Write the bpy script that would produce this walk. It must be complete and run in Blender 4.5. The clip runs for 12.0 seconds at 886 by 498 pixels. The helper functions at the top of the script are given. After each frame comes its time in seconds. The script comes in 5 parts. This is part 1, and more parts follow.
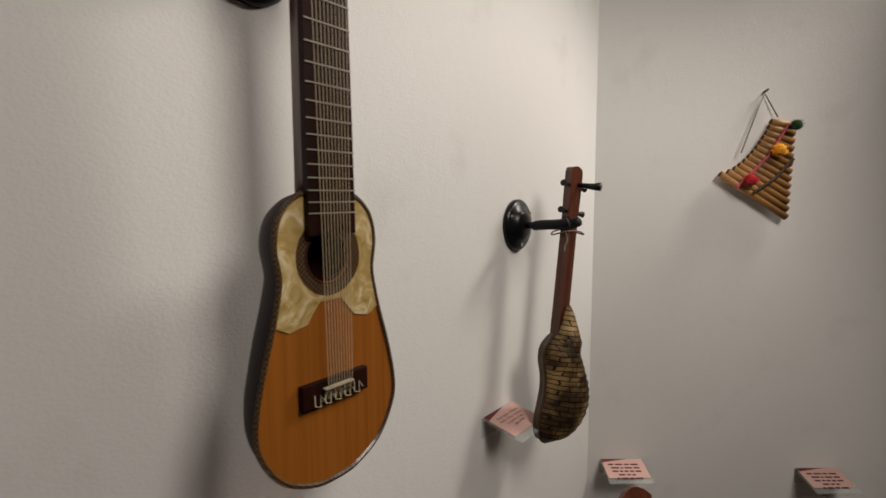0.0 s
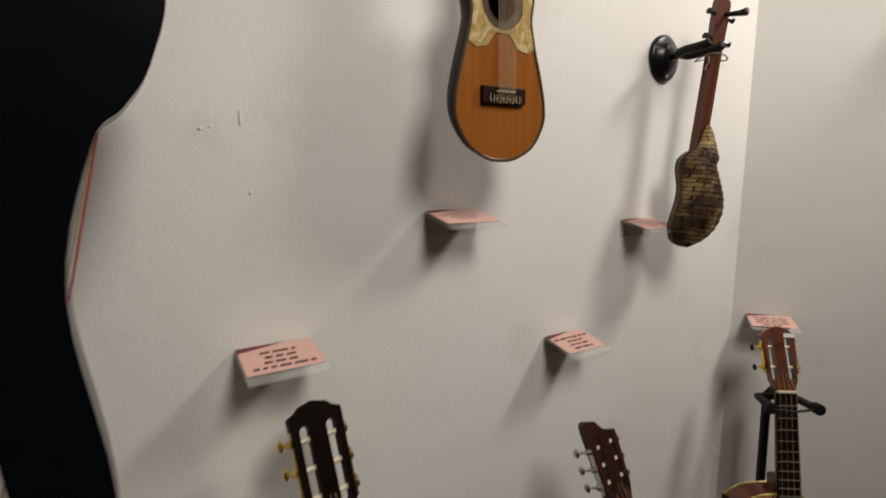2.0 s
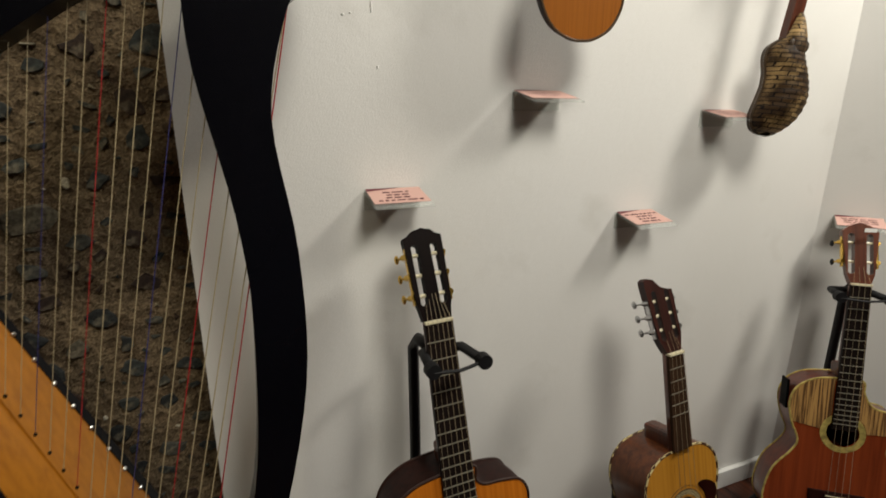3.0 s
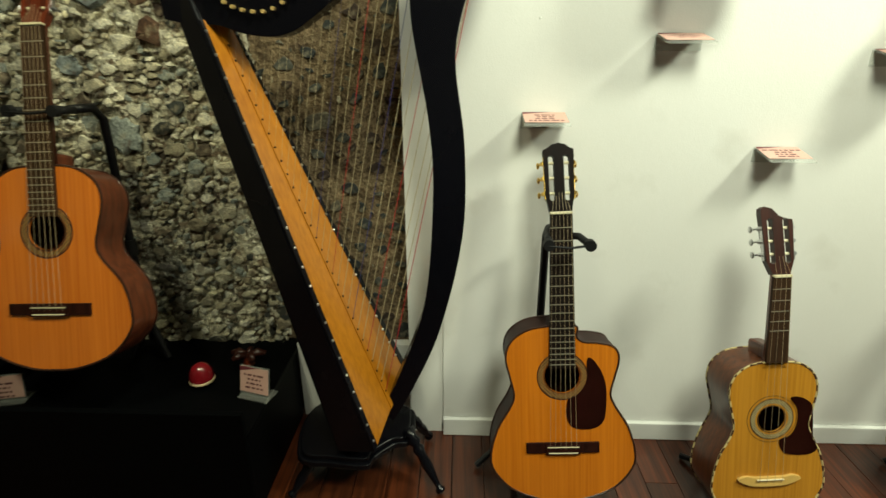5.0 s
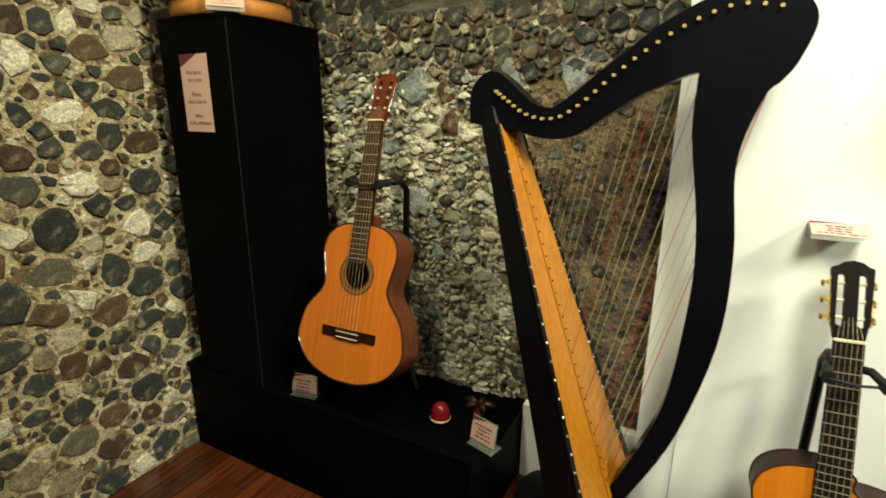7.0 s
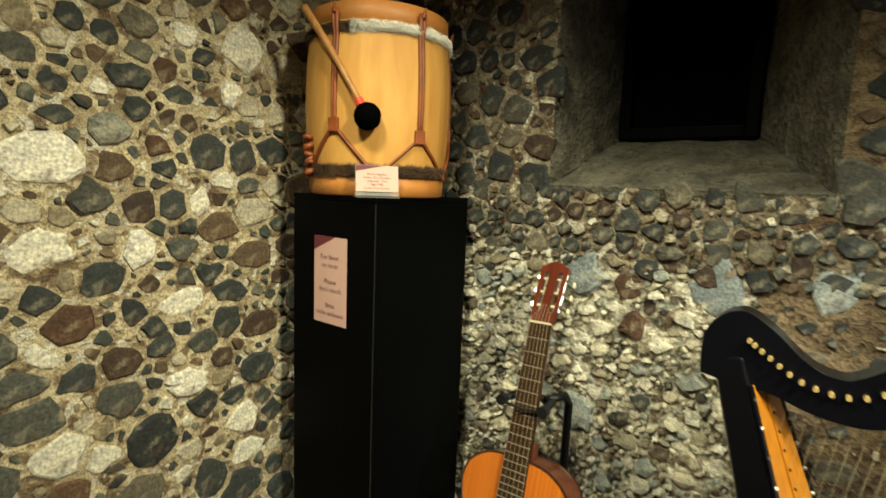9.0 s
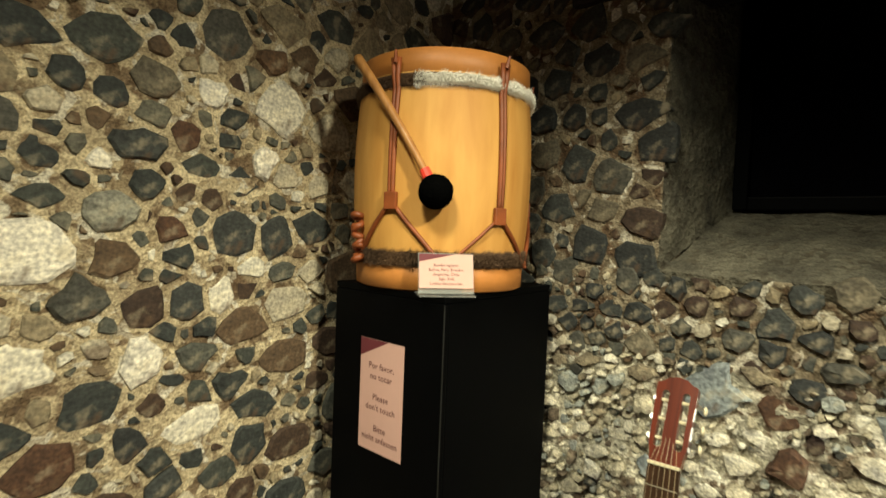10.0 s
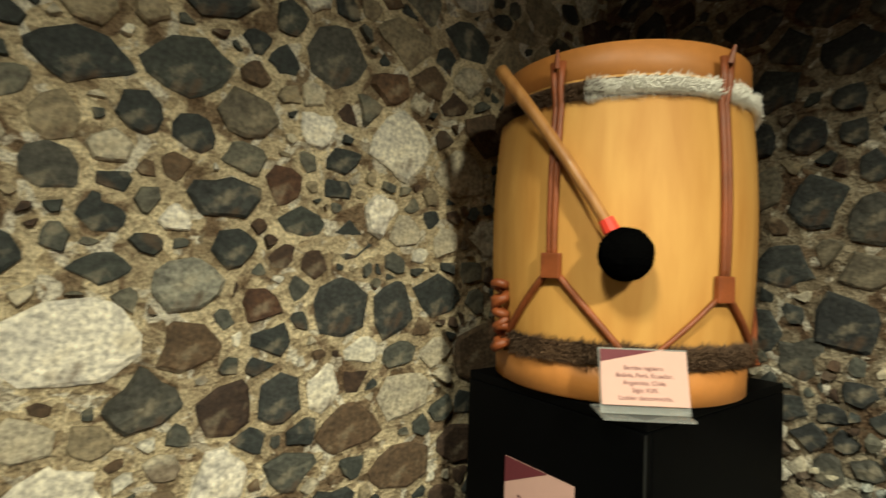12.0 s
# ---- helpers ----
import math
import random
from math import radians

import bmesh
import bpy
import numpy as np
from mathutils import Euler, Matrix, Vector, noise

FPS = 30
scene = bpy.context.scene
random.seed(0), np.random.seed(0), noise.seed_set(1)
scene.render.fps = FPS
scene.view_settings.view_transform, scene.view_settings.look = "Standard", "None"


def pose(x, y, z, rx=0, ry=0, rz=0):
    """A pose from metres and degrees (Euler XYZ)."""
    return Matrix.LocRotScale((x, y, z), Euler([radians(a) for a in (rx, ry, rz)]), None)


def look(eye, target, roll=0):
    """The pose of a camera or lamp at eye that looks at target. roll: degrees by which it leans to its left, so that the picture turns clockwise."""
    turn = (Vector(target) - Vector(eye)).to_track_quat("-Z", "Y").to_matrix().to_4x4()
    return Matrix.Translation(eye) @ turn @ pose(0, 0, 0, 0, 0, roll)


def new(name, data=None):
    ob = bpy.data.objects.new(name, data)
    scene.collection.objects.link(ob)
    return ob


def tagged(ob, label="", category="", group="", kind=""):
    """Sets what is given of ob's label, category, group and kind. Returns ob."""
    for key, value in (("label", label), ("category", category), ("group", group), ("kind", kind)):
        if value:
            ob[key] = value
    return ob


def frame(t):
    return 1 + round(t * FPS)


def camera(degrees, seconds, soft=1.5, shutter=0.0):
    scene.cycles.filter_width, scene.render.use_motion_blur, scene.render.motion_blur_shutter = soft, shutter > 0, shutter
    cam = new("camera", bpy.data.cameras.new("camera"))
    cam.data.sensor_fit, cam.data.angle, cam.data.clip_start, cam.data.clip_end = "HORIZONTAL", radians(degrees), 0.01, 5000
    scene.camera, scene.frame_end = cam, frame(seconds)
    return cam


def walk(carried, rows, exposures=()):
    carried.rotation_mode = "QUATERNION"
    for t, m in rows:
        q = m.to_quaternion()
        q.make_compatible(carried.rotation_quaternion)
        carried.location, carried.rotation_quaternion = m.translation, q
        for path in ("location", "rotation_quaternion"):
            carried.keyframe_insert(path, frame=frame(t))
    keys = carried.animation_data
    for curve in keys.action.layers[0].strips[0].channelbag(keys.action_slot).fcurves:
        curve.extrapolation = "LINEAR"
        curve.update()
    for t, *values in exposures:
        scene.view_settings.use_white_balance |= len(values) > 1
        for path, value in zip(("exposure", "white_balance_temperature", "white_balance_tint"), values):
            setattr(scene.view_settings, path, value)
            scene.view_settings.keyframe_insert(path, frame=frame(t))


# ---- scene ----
cam = camera(82.6, 12.0, shutter=0.3)
PATH = [
    (0, (0.055, 0.214, 1.437), (1.619, 1.449, 1.277), 0.1),
    (0.5, (-0.007, 0.21, 1.421), (1.501, 1.517, 1.291), 0.3),
    (1, (-0.047, 0.118, 1.379), (1.362, 1.532, 1.266), 0.2),
    (1.5, (-0.059, 0.055, 1.244), (1.212, 1.591, 1.091), 0.1),
    (2, (-0.114, 0.018, 1.159), (0.973, 1.674, 0.88), 0.2),
    (2.5, (-0.172, -0.085, 1.115), (0.73, 1.651, 0.7), 0.2),
    (3, (-0.196, -0.168, 1.074), (0.53, 1.617, 0.539), 0.3),
    (3.2, (-0.198, -0.187, 1.058), (0.466, 1.612, 0.487), 0.0),
    (4.8, (-0.125, -0.48, 1.065), (-0.127, 1.379, 0.326), -0.4),
    (5, (-0.138, -0.533, 1.068), (-0.203, 1.331, 0.344), -0.1),
    (5.5, (-0.14, -0.583, 1.1), (-0.416, 1.265, 0.388), -0.1),
    (6, (-0.113, -0.598, 1.141), (-0.664, 1.206, 0.477), -0.2),
    (6.5, (-0.114, -0.6, 1.156), (-0.902, 1.141, 0.567), -0.1),
    (6.7, (-0.13, -0.603, 1.155), (-0.982, 1.114, 0.585), -0.0),
    (8.3, (-0.491, -0.532, 1.371), (-1.511, 1.14, 0.964), 2.3),
    (8.5, (-0.509, -0.488, 1.399), (-1.581, 1.159, 1.026), 2.4),
    (9, (-0.576, -0.412, 1.429), (-1.759, 1.18, 1.174), 2.2),
    (9.5, (-0.717, -0.34, 1.459), (-1.967, 1.214, 1.306), 2.2),
    (10, (-0.814, -0.26, 1.503), (-2.106, 1.264, 1.426), 2.3),
    (10.5, (-0.903, -0.146, 1.533), (-2.228, 1.352, 1.518), 2.4),
    (11, (-0.951, -0.083, 1.545), (-2.325, 1.37, 1.575), 2.4),
    (11.5, (-0.995, -0.077, 1.562), (-2.452, 1.293, 1.61), 2.4),
    (12, (-1.043, -0.116, 1.546), (-2.649, 1.074, 1.606), 2.1),
]
EXPOSURES = [(0.0, -0.25, 6700, 15), (1.5, -0.15, 6700, 15), (2.0, 0.2, 6700, 14), (2.5, 0.4, 6600, 12), (3.2, 0.7, 6700, 6), (4.8, 1.33, 6900, -12), (5.5, 1.48, 7500, -18), (6.0, 1.58, 7900, -19), (6.7, 1.82, 7200, -11), (8.3, 2.1, 7000, -9), (9.5, 2.15, 6900, -3), (11.0, 1.9, 6800, 2), (12.0, 1.9, 6600, -1)]
walk(cam, [(t, look(eye, target, roll)) for t, eye, target, roll in PATH], EXPOSURES)

# ---- world and lights ----
world = bpy.data.worlds.new("world")
scene.world = world
world.use_nodes = True
world.node_tree.nodes["Background"].inputs[0].default_value = (1.0, 0.9, 0.75, 1)
world.node_tree.nodes["Background"].inputs[1].default_value = 0.006


def spot(name, eye, target, watts, angle, blend, size, colour):
    d = bpy.data.lights.new(name, "SPOT")
    d.energy, d.spot_size, d.spot_blend, d.shadow_soft_size, d.color = watts, radians(angle), blend, size, colour
    ob = new(name, d)
    ob.matrix_world = look(eye, target)
    return ob


spot("ceiling_spot_right", (1.69, -0.14, 2.32), (0.5, 0.62, 0.8), 58, 64, 0.5, 0.16, (1, 0.95, 0.86))
spot("ceiling_spot_middle", (0.38, -0.75, 2.5), (0.84, 0.7, 0.95), 80, 72, 0.28, 0.35, (1, 0.95, 0.86))
spot("ceiling_spot_stone", (0.3, -0.15, 2.5), (-1.7, 0.1, 0.5), 50, 66, 0.9, 0.08, (1, 0.9, 0.7))
spot("ceiling_spot_niche", (-0.9, -0.6, 2.55), (-0.97, 0.74, 0.46), 31, 68, 0.9, 0.12, (1, 0.92, 0.74))


# ---- materials ----
def mat(name, rough=0.5, metal=0.0, coat=0.0, gloss=0.5):
    m = bpy.data.materials.new(name)
    m.use_nodes = True
    b = m.node_tree.nodes["Principled BSDF"]
    b.inputs["Roughness"].default_value, b.inputs["Metallic"].default_value = rough, metal
    b.inputs["Specular IOR Level"].default_value = gloss
    b.inputs["Coat Weight"].default_value, b.inputs["Coat Roughness"].default_value = coat, 0.12
    return m, m.node_tree, b


def node(t, kind, **values):
    n = t.nodes.new(kind)
    for k, v in values.items():
        n.inputs[k.replace("_", " ")].default_value = v
    return n


def coords(t, scale=(1, 1, 1)):
    c, mp = t.nodes.new("ShaderNodeTexCoord"), t.nodes.new("ShaderNodeMapping")
    mp.inputs["Scale"].default_value = scale
    t.links.new(c.outputs["Object"], mp.inputs["Vector"])
    return mp.outputs["Vector"]


def ramp(t, fac, stops, constant=False):
    r = t.nodes.new("ShaderNodeValToRGB")
    if constant:
        r.color_ramp.interpolation = "CONSTANT"
    e = r.color_ramp.elements
    while len(e) < len(stops):
        e.new(0.5)
    for el, (p, c) in zip(e, stops):
        el.position, el.color = p, (*c, 1)
    t.links.new(fac, r.inputs["Fac"])
    return r.outputs["Color"]


def mix(t, kind, fac, a, b):
    m = t.nodes.new("ShaderNodeMix")
    m.data_type, m.blend_type = "RGBA", kind
    for sock, v in ((m.inputs["Factor"], fac), (m.inputs[6], a), (m.inputs[7], b)):
        if isinstance(v, (int, float)):
            sock.default_value = v
        elif isinstance(v, tuple):
            sock.default_value = (*v, 1)
        else:
            t.links.new(v, sock)
    return m.outputs[2]


def bump(t, b, height, strength, distance):
    n = node(t, "ShaderNodeBump", Strength=strength, Distance=distance)
    t.links.new(height, n.inputs["Height"])
    t.links.new(n.outputs["Normal"], b.inputs["Normal"])


def plain(name, col, rough=0.5, metal=0.0, coat=0.0, vary=0.25, scale=40, relief=0.0, gloss=0.5):
    """One colour with grain and blotches of its own."""
    m, t, b = mat(name, rough, metal, coat, gloss)
    v = coords(t)
    fine, wide = node(t, "ShaderNodeTexNoise", Scale=scale * 8, Detail=6), node(t, "ShaderNodeTexNoise", Scale=scale * 0.4, Detail=4)
    for n in (fine, wide):
        t.links.new(v, n.inputs["Vector"])
    lo, hi = tuple(c * (1 - vary) for c in col), tuple(min(1, c * (1 + vary)) for c in col)
    c1 = ramp(t, wide.outputs["Fac"], [(0.3, lo), (0.7, hi)])
    c2 = ramp(t, fine.outputs["Fac"], [(0.3, (1 - vary * 0.5,) * 3), (0.7, (1, 1, 1))])
    t.links.new(mix(t, "MULTIPLY", 1.0, c1, c2), b.inputs["Base Color"])
    r = node(t, "ShaderNodeMapRange", To_Min=max(0, rough - 0.08), To_Max=min(1, rough + 0.1))
    t.links.new(wide.outputs["Fac"], r.inputs["Value"])
    t.links.new(r.outputs["Result"], b.inputs["Roughness"])
    if relief:
        bump(t, b, fine.outputs["Fac"], 0.6, relief)
    return m


def grained(name, dark, light, rough=0.3, coat=0.6, across=90, along=4, axis=2, gloss=0.4):
    """Wood with its grain along one axis of the object."""
    m, t, b = mat(name, rough, 0, coat, gloss)
    sc = [across, across, across]
    sc[axis] = along
    v = coords(t, tuple(sc))
    n, w = node(t, "ShaderNodeTexNoise", Scale=1.0, Detail=5, Distortion=0.4), node(t, "ShaderNodeTexNoise", Scale=0.09, Detail=3)
    for k in (n, w):
        t.links.new(v, k.inputs["Vector"])
    c = ramp(t, n.outputs["Fac"], [(0.25, dark), (0.62, light)])
    blot = ramp(t, w.outputs["Fac"], [(0.3, (0.82, 0.78, 0.75)), (0.7, (1, 1, 1))])
    t.links.new(mix(t, "MULTIPLY", 1.0, c, blot), b.inputs["Base Color"])
    bump(t, b, n.outputs["Fac"], 0.15, 0.0005)
    return m


def plaster():
    m, t, b = mat("white_wall_paint", 0.62)
    v = coords(t)
    roll, wide, dirt = (node(t, "ShaderNodeTexNoise", Scale=sc, Detail=d) for sc, d in ((330, 4), (1.6, 5), (7, 8)))
    for n in (roll, wide, dirt):
        t.links.new(v, n.inputs["Vector"])
    c = ramp(t, wide.outputs["Fac"], [(0.3, (0.74, 0.73, 0.70)), (0.7, (0.80, 0.795, 0.775))])
    d = ramp(t, dirt.outputs["Fac"], [(0.27, (0.86, 0.85, 0.83)), (0.4, (1, 1, 1))])
    t.links.new(mix(t, "MULTIPLY", 0.6, c, d), b.inputs["Base Color"])
    low = node(t, "ShaderNodeTexNoise", Scale=45, Detail=3)
    t.links.new(v, low.inputs["Vector"])
    add = node(t, "ShaderNodeMath")
    t.links.new(roll.outputs["Fac"], add.inputs[0])
    t.links.new(low.outputs["Fac"], add.inputs[1])
    bump(t, b, add.outputs["Value"], 0.22, 0.0017)
    return m


def stone(name, source, stops, scale=1.0):
    """Rubble: each stone takes its colour by chance, with mottling, pits and pale lime stains."""
    m, t, b = mat(name, 0.85)
    if source == "object":
        rnd = t.nodes.new("ShaderNodeObjectInfo").outputs["Random"]
    else:
        rnd = t.nodes.new("ShaderNodeNewGeometry").outputs["Random Per Island"]
    base = ramp(t, rnd, stops, True)
    v = coords(t)
    fine, mid, pits = node(t, "ShaderNodeTexNoise", Scale=160 * scale, Detail=8), node(t, "ShaderNodeTexNoise", Scale=28 * scale, Detail=6), node(t, "ShaderNodeTexVoronoi", Scale=110 * scale)
    for n in (fine, mid, pits):
        t.links.new(v, n.inputs["Vector"])
    c = mix(t, "MULTIPLY", 1.0, base, ramp(t, fine.outputs["Fac"], [(0.3, (0.45, 0.45, 0.45)), (0.68, (1.25, 1.25, 1.2))]))
    c = mix(t, "MULTIPLY", 1.0, c, ramp(t, mid.outputs["Fac"], [(0.3, (0.6, 0.6, 0.62)), (0.7, (1.2, 1.18, 1.1))]))
    c = mix(t, "MIX", ramp(t, mid.outputs["Fac"], [(0.56, (0, 0, 0)), (0.68, (0.5, 0.5, 0.5))]), c, (0.42, 0.36, 0.25))
    wash = node(t, "ShaderNodeTexNoise", Scale=11 * scale, Detail=9, Distortion=1.0)
    t.links.new(v, wash.inputs["Vector"])
    c = mix(t, "MIX", ramp(t, wash.outputs["Fac"], [(0.58, (0, 0, 0)), (0.66, (0.6, 0.6, 0.6))]), c, (0.11, 0.065, 0.036))
    t.links.new(c, b.inputs["Base Color"])
    add = node(t, "ShaderNodeMath")
    t.links.new(fine.outputs["Fac"], add.inputs[0])
    pit = node(t, "ShaderNodeMath")
    pit.operation = "MULTIPLY"
    pit.inputs[1].default_value = 0.35
    t.links.new(pits.outputs["Distance"], pit.inputs[0])
    t.links.new(pit.outputs["Value"], add.inputs[1])
    bump(t, b, add.outputs["Value"], 0.55, 0.0035)
    return m


def mortar(name, light, dark, patches=False):
    m, t, b = mat(name, 0.92)
    v = coords(t)
    grit, mid, crumbs = node(t, "ShaderNodeTexNoise", Scale=260, Detail=8), node(t, "ShaderNodeTexNoise", Scale=14, Detail=7), node(t, "ShaderNodeTexVoronoi", Scale=75)
    for n in (grit, mid, crumbs):
        t.links.new(v, n.inputs["Vector"])
    c = ramp(t, mid.outputs["Fac"], [(0.3, dark), (0.62, light)])
    if patches:
        stain, lime = node(t, "ShaderNodeTexNoise", Scale=19, Detail=8, Distortion=0.8), node(t, "ShaderNodeTexNoise", Scale=24, Detail=9, Distortion=1.2)
        t.links.new(v, stain.inputs["Vector"])
        t.links.new(v, lime.inputs["Vector"])
        c = mix(t, "MIX", ramp(t, stain.outputs["Fac"], [(0.52, (0, 0, 0)), (0.59, (0.8, 0.8, 0.8))]), c, (0.14, 0.078, 0.042))
        c = mix(t, "MIX", ramp(t, lime.outputs["Fac"], [(0.575, (0, 0, 0)), (0.62, (0.85, 0.85, 0.85))]), c, (0.8, 0.76, 0.66))
    c = mix(t, "MULTIPLY", 1.0, c, ramp(t, grit.outputs["Fac"], [(0.32, (0.5, 0.48, 0.45)), (0.65, (1.15, 1.15, 1.1))]))
    c = mix(t, "MULTIPLY", 0.8, c, ramp(t, crumbs.outputs["Color"], [(0.2, (0.55, 0.5, 0.45)), (0.35, (1, 1, 1))]))
    t.links.new(c, b.inputs["Base Color"])
    add = node(t, "ShaderNodeMath")
    t.links.new(grit.outputs["Fac"], add.inputs[0])
    t.links.new(crumbs.outputs["Distance"], add.inputs[1])
    bump(t, b, add.outputs["Value"], 1.0, 0.006)
    return m


def boards():
    """Dark red varnished floorboards, each with its own tone."""
    m, t, b = mat("floorboard_varnish", 0.28, 0, 0.2)
    v = coords(t, (70, 3, 70))
    n = node(t, "ShaderNodeTexNoise", Scale=1.0, Detail=6, Distortion=0.6)
    t.links.new(v, n.inputs["Vector"])
    rnd = t.nodes.new("ShaderNodeObjectInfo").outputs["Random"]
    c = mix(t, "MULTIPLY", 1.0, ramp(t, n.outputs["Fac"], [(0.3, (0.02, 0.006, 0.003)), (0.7, (0.11, 0.03, 0.011))]), ramp(t, rnd, [(0, (0.6, 0.6, 0.6)), (1, (1.25, 1.1, 1.0))]))
    t.links.new(c, b.inputs["Base Color"])
    bump(t, b, n.outputs["Fac"], 0.25, 0.001)
    return m


def pearl():
    m, t, b = mat("pearl_inlay", 0.22, 0.25, 0.6)
    v = coords(t)
    n, w = node(t, "ShaderNodeTexNoise", Scale=38, Detail=2, Distortion=2.2), node(t, "ShaderNodeTexVoronoi", Scale=60)
    for k in (n, w):
        t.links.new(v, k.inputs["Vector"])
    c = ramp(t, n.outputs["Fac"], [(0.3, (0.42, 0.27, 0.08)), (0.55, (0.66, 0.48, 0.2)), (0.7, (0.85, 0.72, 0.46))])
    t.links.new(c, b.inputs["Base Color"])
    bump(t, b, n.outputs["Fac"], 0.3, 0.002)
    return m


def acrylic():
    """Clear sheet: see-through with a gloss."""
    m, t, b = mat("clear_acrylic", 0.08)
    b.inputs["Base Color"].default_value = (0.86, 0.88, 0.86, 1)
    clear, both = t.nodes.new("ShaderNodeBsdfTransparent"), node(t, "ShaderNodeMixShader", Fac=0.14)
    clear.inputs[0].default_value = (0.95, 0.96, 0.95, 1)
    t.links.new(clear.outputs[0], both.inputs[1])
    t.links.new(b.outputs[0], both.inputs[2])
    t.links.new(both.outputs[0], t.nodes["Material Output"].inputs["Surface"])
    return m


def braid(name, a, c, scale):
    """Fine alternate marquetry."""
    m, t, b = mat(name, 0.4, 0, 0.3)
    ch = node(t, "ShaderNodeTexChecker", Scale=scale)
    ch.inputs["Color1"].default_value, ch.inputs["Color2"].default_value = (*a, 1), (*c, 1)
    t.links.new(coords(t), ch.inputs["Vector"])
    t.links.new(ch.outputs["Color"], b.inputs["Base Color"])
    return m


def striped(name, a, c):
    """Zebra-striped veneer."""
    m, t, b = mat(name, 0.35, 0, 0.5)
    v = coords(t, (1, 1, 0.04))
    n = node(t, "ShaderNodeTexNoise", Scale=230, Detail=3)
    t.links.new(v, n.inputs["Vector"])
    t.links.new(ramp(t, n.outputs["Fac"], [(0.4, a), (0.58, c)]), b.inputs["Base Color"])
    return m


def scutes(name):
    """Rows of small bony plates, pale and worn in places, dark between."""
    m, t, b = mat(name, 0.6, 0, 0.0, 0.2)
    v = coords(t)
    sep, com = t.nodes.new("ShaderNodeSeparateXYZ"), t.nodes.new("ShaderNodeCombineXYZ")
    t.links.new(v, sep.inputs[0])
    t.links.new(sep.outputs["X"], com.inputs["X"])
    t.links.new(sep.outputs["Z"], com.inputs["Y"])
    warp, wear = node(t, "ShaderNodeTexNoise", Scale=30, Detail=3), node(t, "ShaderNodeTexNoise", Scale=17, Detail=5)
    t.links.new(v, warp.inputs["Vector"])
    t.links.new(v, wear.inputs["Vector"])
    br = node(t, "ShaderNodeTexBrick", Scale=1.0, Mortar_Size=0.0009, Brick_Width=0.019, Row_Height=0.0085, Bias=-0.2)
    br.inputs["Color1"].default_value, br.inputs["Color2"].default_value, br.inputs["Mortar"].default_value = (0.42, 0.28, 0.12, 1), (0.09, 0.05, 0.02, 1), (0.03, 0.017, 0.009, 1)
    t.links.new(mix(t, "LINEAR_LIGHT", 0.0025, com.outputs[0], warp.outputs["Color"]), br.inputs["Vector"])
    c = mix(t, "MULTIPLY", 1.0, br.outputs["Color"], ramp(t, wear.outputs["Fac"], [(0.43, (0.14, 0.11, 0.09)), (0.6, (1, 1, 1))]))
    t.links.new(c, b.inputs["Base Color"])
    bump(t, b, br.outputs["Fac"], -0.6, 0.002)
    return m


STONES = [(0.0, (0.04, 0.047, 0.047)), (0.2, (0.06, 0.068, 0.062)), (0.36, (0.095, 0.1, 0.088)), (0.45, (0.16, 0.155, 0.125)), (0.52, (0.07, 0.042, 0.028)), (0.64, (0.13, 0.085, 0.052)), (0.73, (0.3, 0.25, 0.17)), (0.82, (0.55, 0.5, 0.4)), (0.93, (0.78, 0.75, 0.66))]
CHIPS = [(0.0, (0.05, 0.05, 0.045)), (0.06, (0.13, 0.1, 0.075)), (0.14, (0.26, 0.22, 0.16)), (0.24, (0.42, 0.38, 0.29)), (0.4, (0.62, 0.57, 0.45)), (0.6, (0.74, 0.7, 0.6)), (0.78, (0.36, 0.39, 0.38)), (0.88, (0.82, 0.79, 0.7))]
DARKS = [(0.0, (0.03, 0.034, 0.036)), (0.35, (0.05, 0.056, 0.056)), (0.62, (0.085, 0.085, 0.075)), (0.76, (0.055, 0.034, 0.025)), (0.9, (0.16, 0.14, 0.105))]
WHITE = plaster()
TRIM = plain("white_gloss_trim", (0.8, 0.8, 0.78), 0.35, vary=0.04, scale=6)
STONE, STONE_JOINED = stone("rubble_stone", "object", STONES), stone("rubble_stone_small", "island", STONES)
WHITE_STONE, GREY_STONE, RED_STONE = stone("white_lime_stone", "object", [(0.0, (0.86, 0.82, 0.72)), (0.5, (0.92, 0.88, 0.8))]), stone("pale_grey_stone", "object", [(0.0, (0.3, 0.3, 0.26)), (0.6, (0.36, 0.35, 0.3))]), stone("red_brown_stone", "object", [(0.0, (0.1, 0.05, 0.03)), (0.5, (0.14, 0.08, 0.045))])
CHIP_SINGLE = stone("pale_chipping", "object", CHIPS, 1.6)
CHIP, DARK_STONE = stone("pale_chippings", "island", CHIPS, 1.6), stone("dark_stone", "object", DARKS)
# the brown mortar is also darkened to carry the shade behind the harp
MORTAR, MORTAR_BROWN_SHADED = mortar("sandy_mortar", (0.8, 0.685, 0.47), (0.38, 0.3, 0.195), True), mortar("shaded_brown_mortar", (0.3, 0.22, 0.135), (0.12, 0.08, 0.048))
MORTAR_PALE = mortar("pale_lime_rubble", (0.84, 0.79, 0.65), (0.36, 0.35, 0.29), True)
# pale mortar with the dim light around the window put into its colour
MORTAR_DIMMED = mortar("dimmed_mortar", (0.44, 0.38, 0.28), (0.17, 0.13, 0.085), True)
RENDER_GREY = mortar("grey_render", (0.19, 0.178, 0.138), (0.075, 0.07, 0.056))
BLUE_STONE = stone("blue_grey_stone", "object", [(0.0, (0.27, 0.31, 0.34)), (0.6, (0.36, 0.4, 0.41))])
FLOOR = boards()
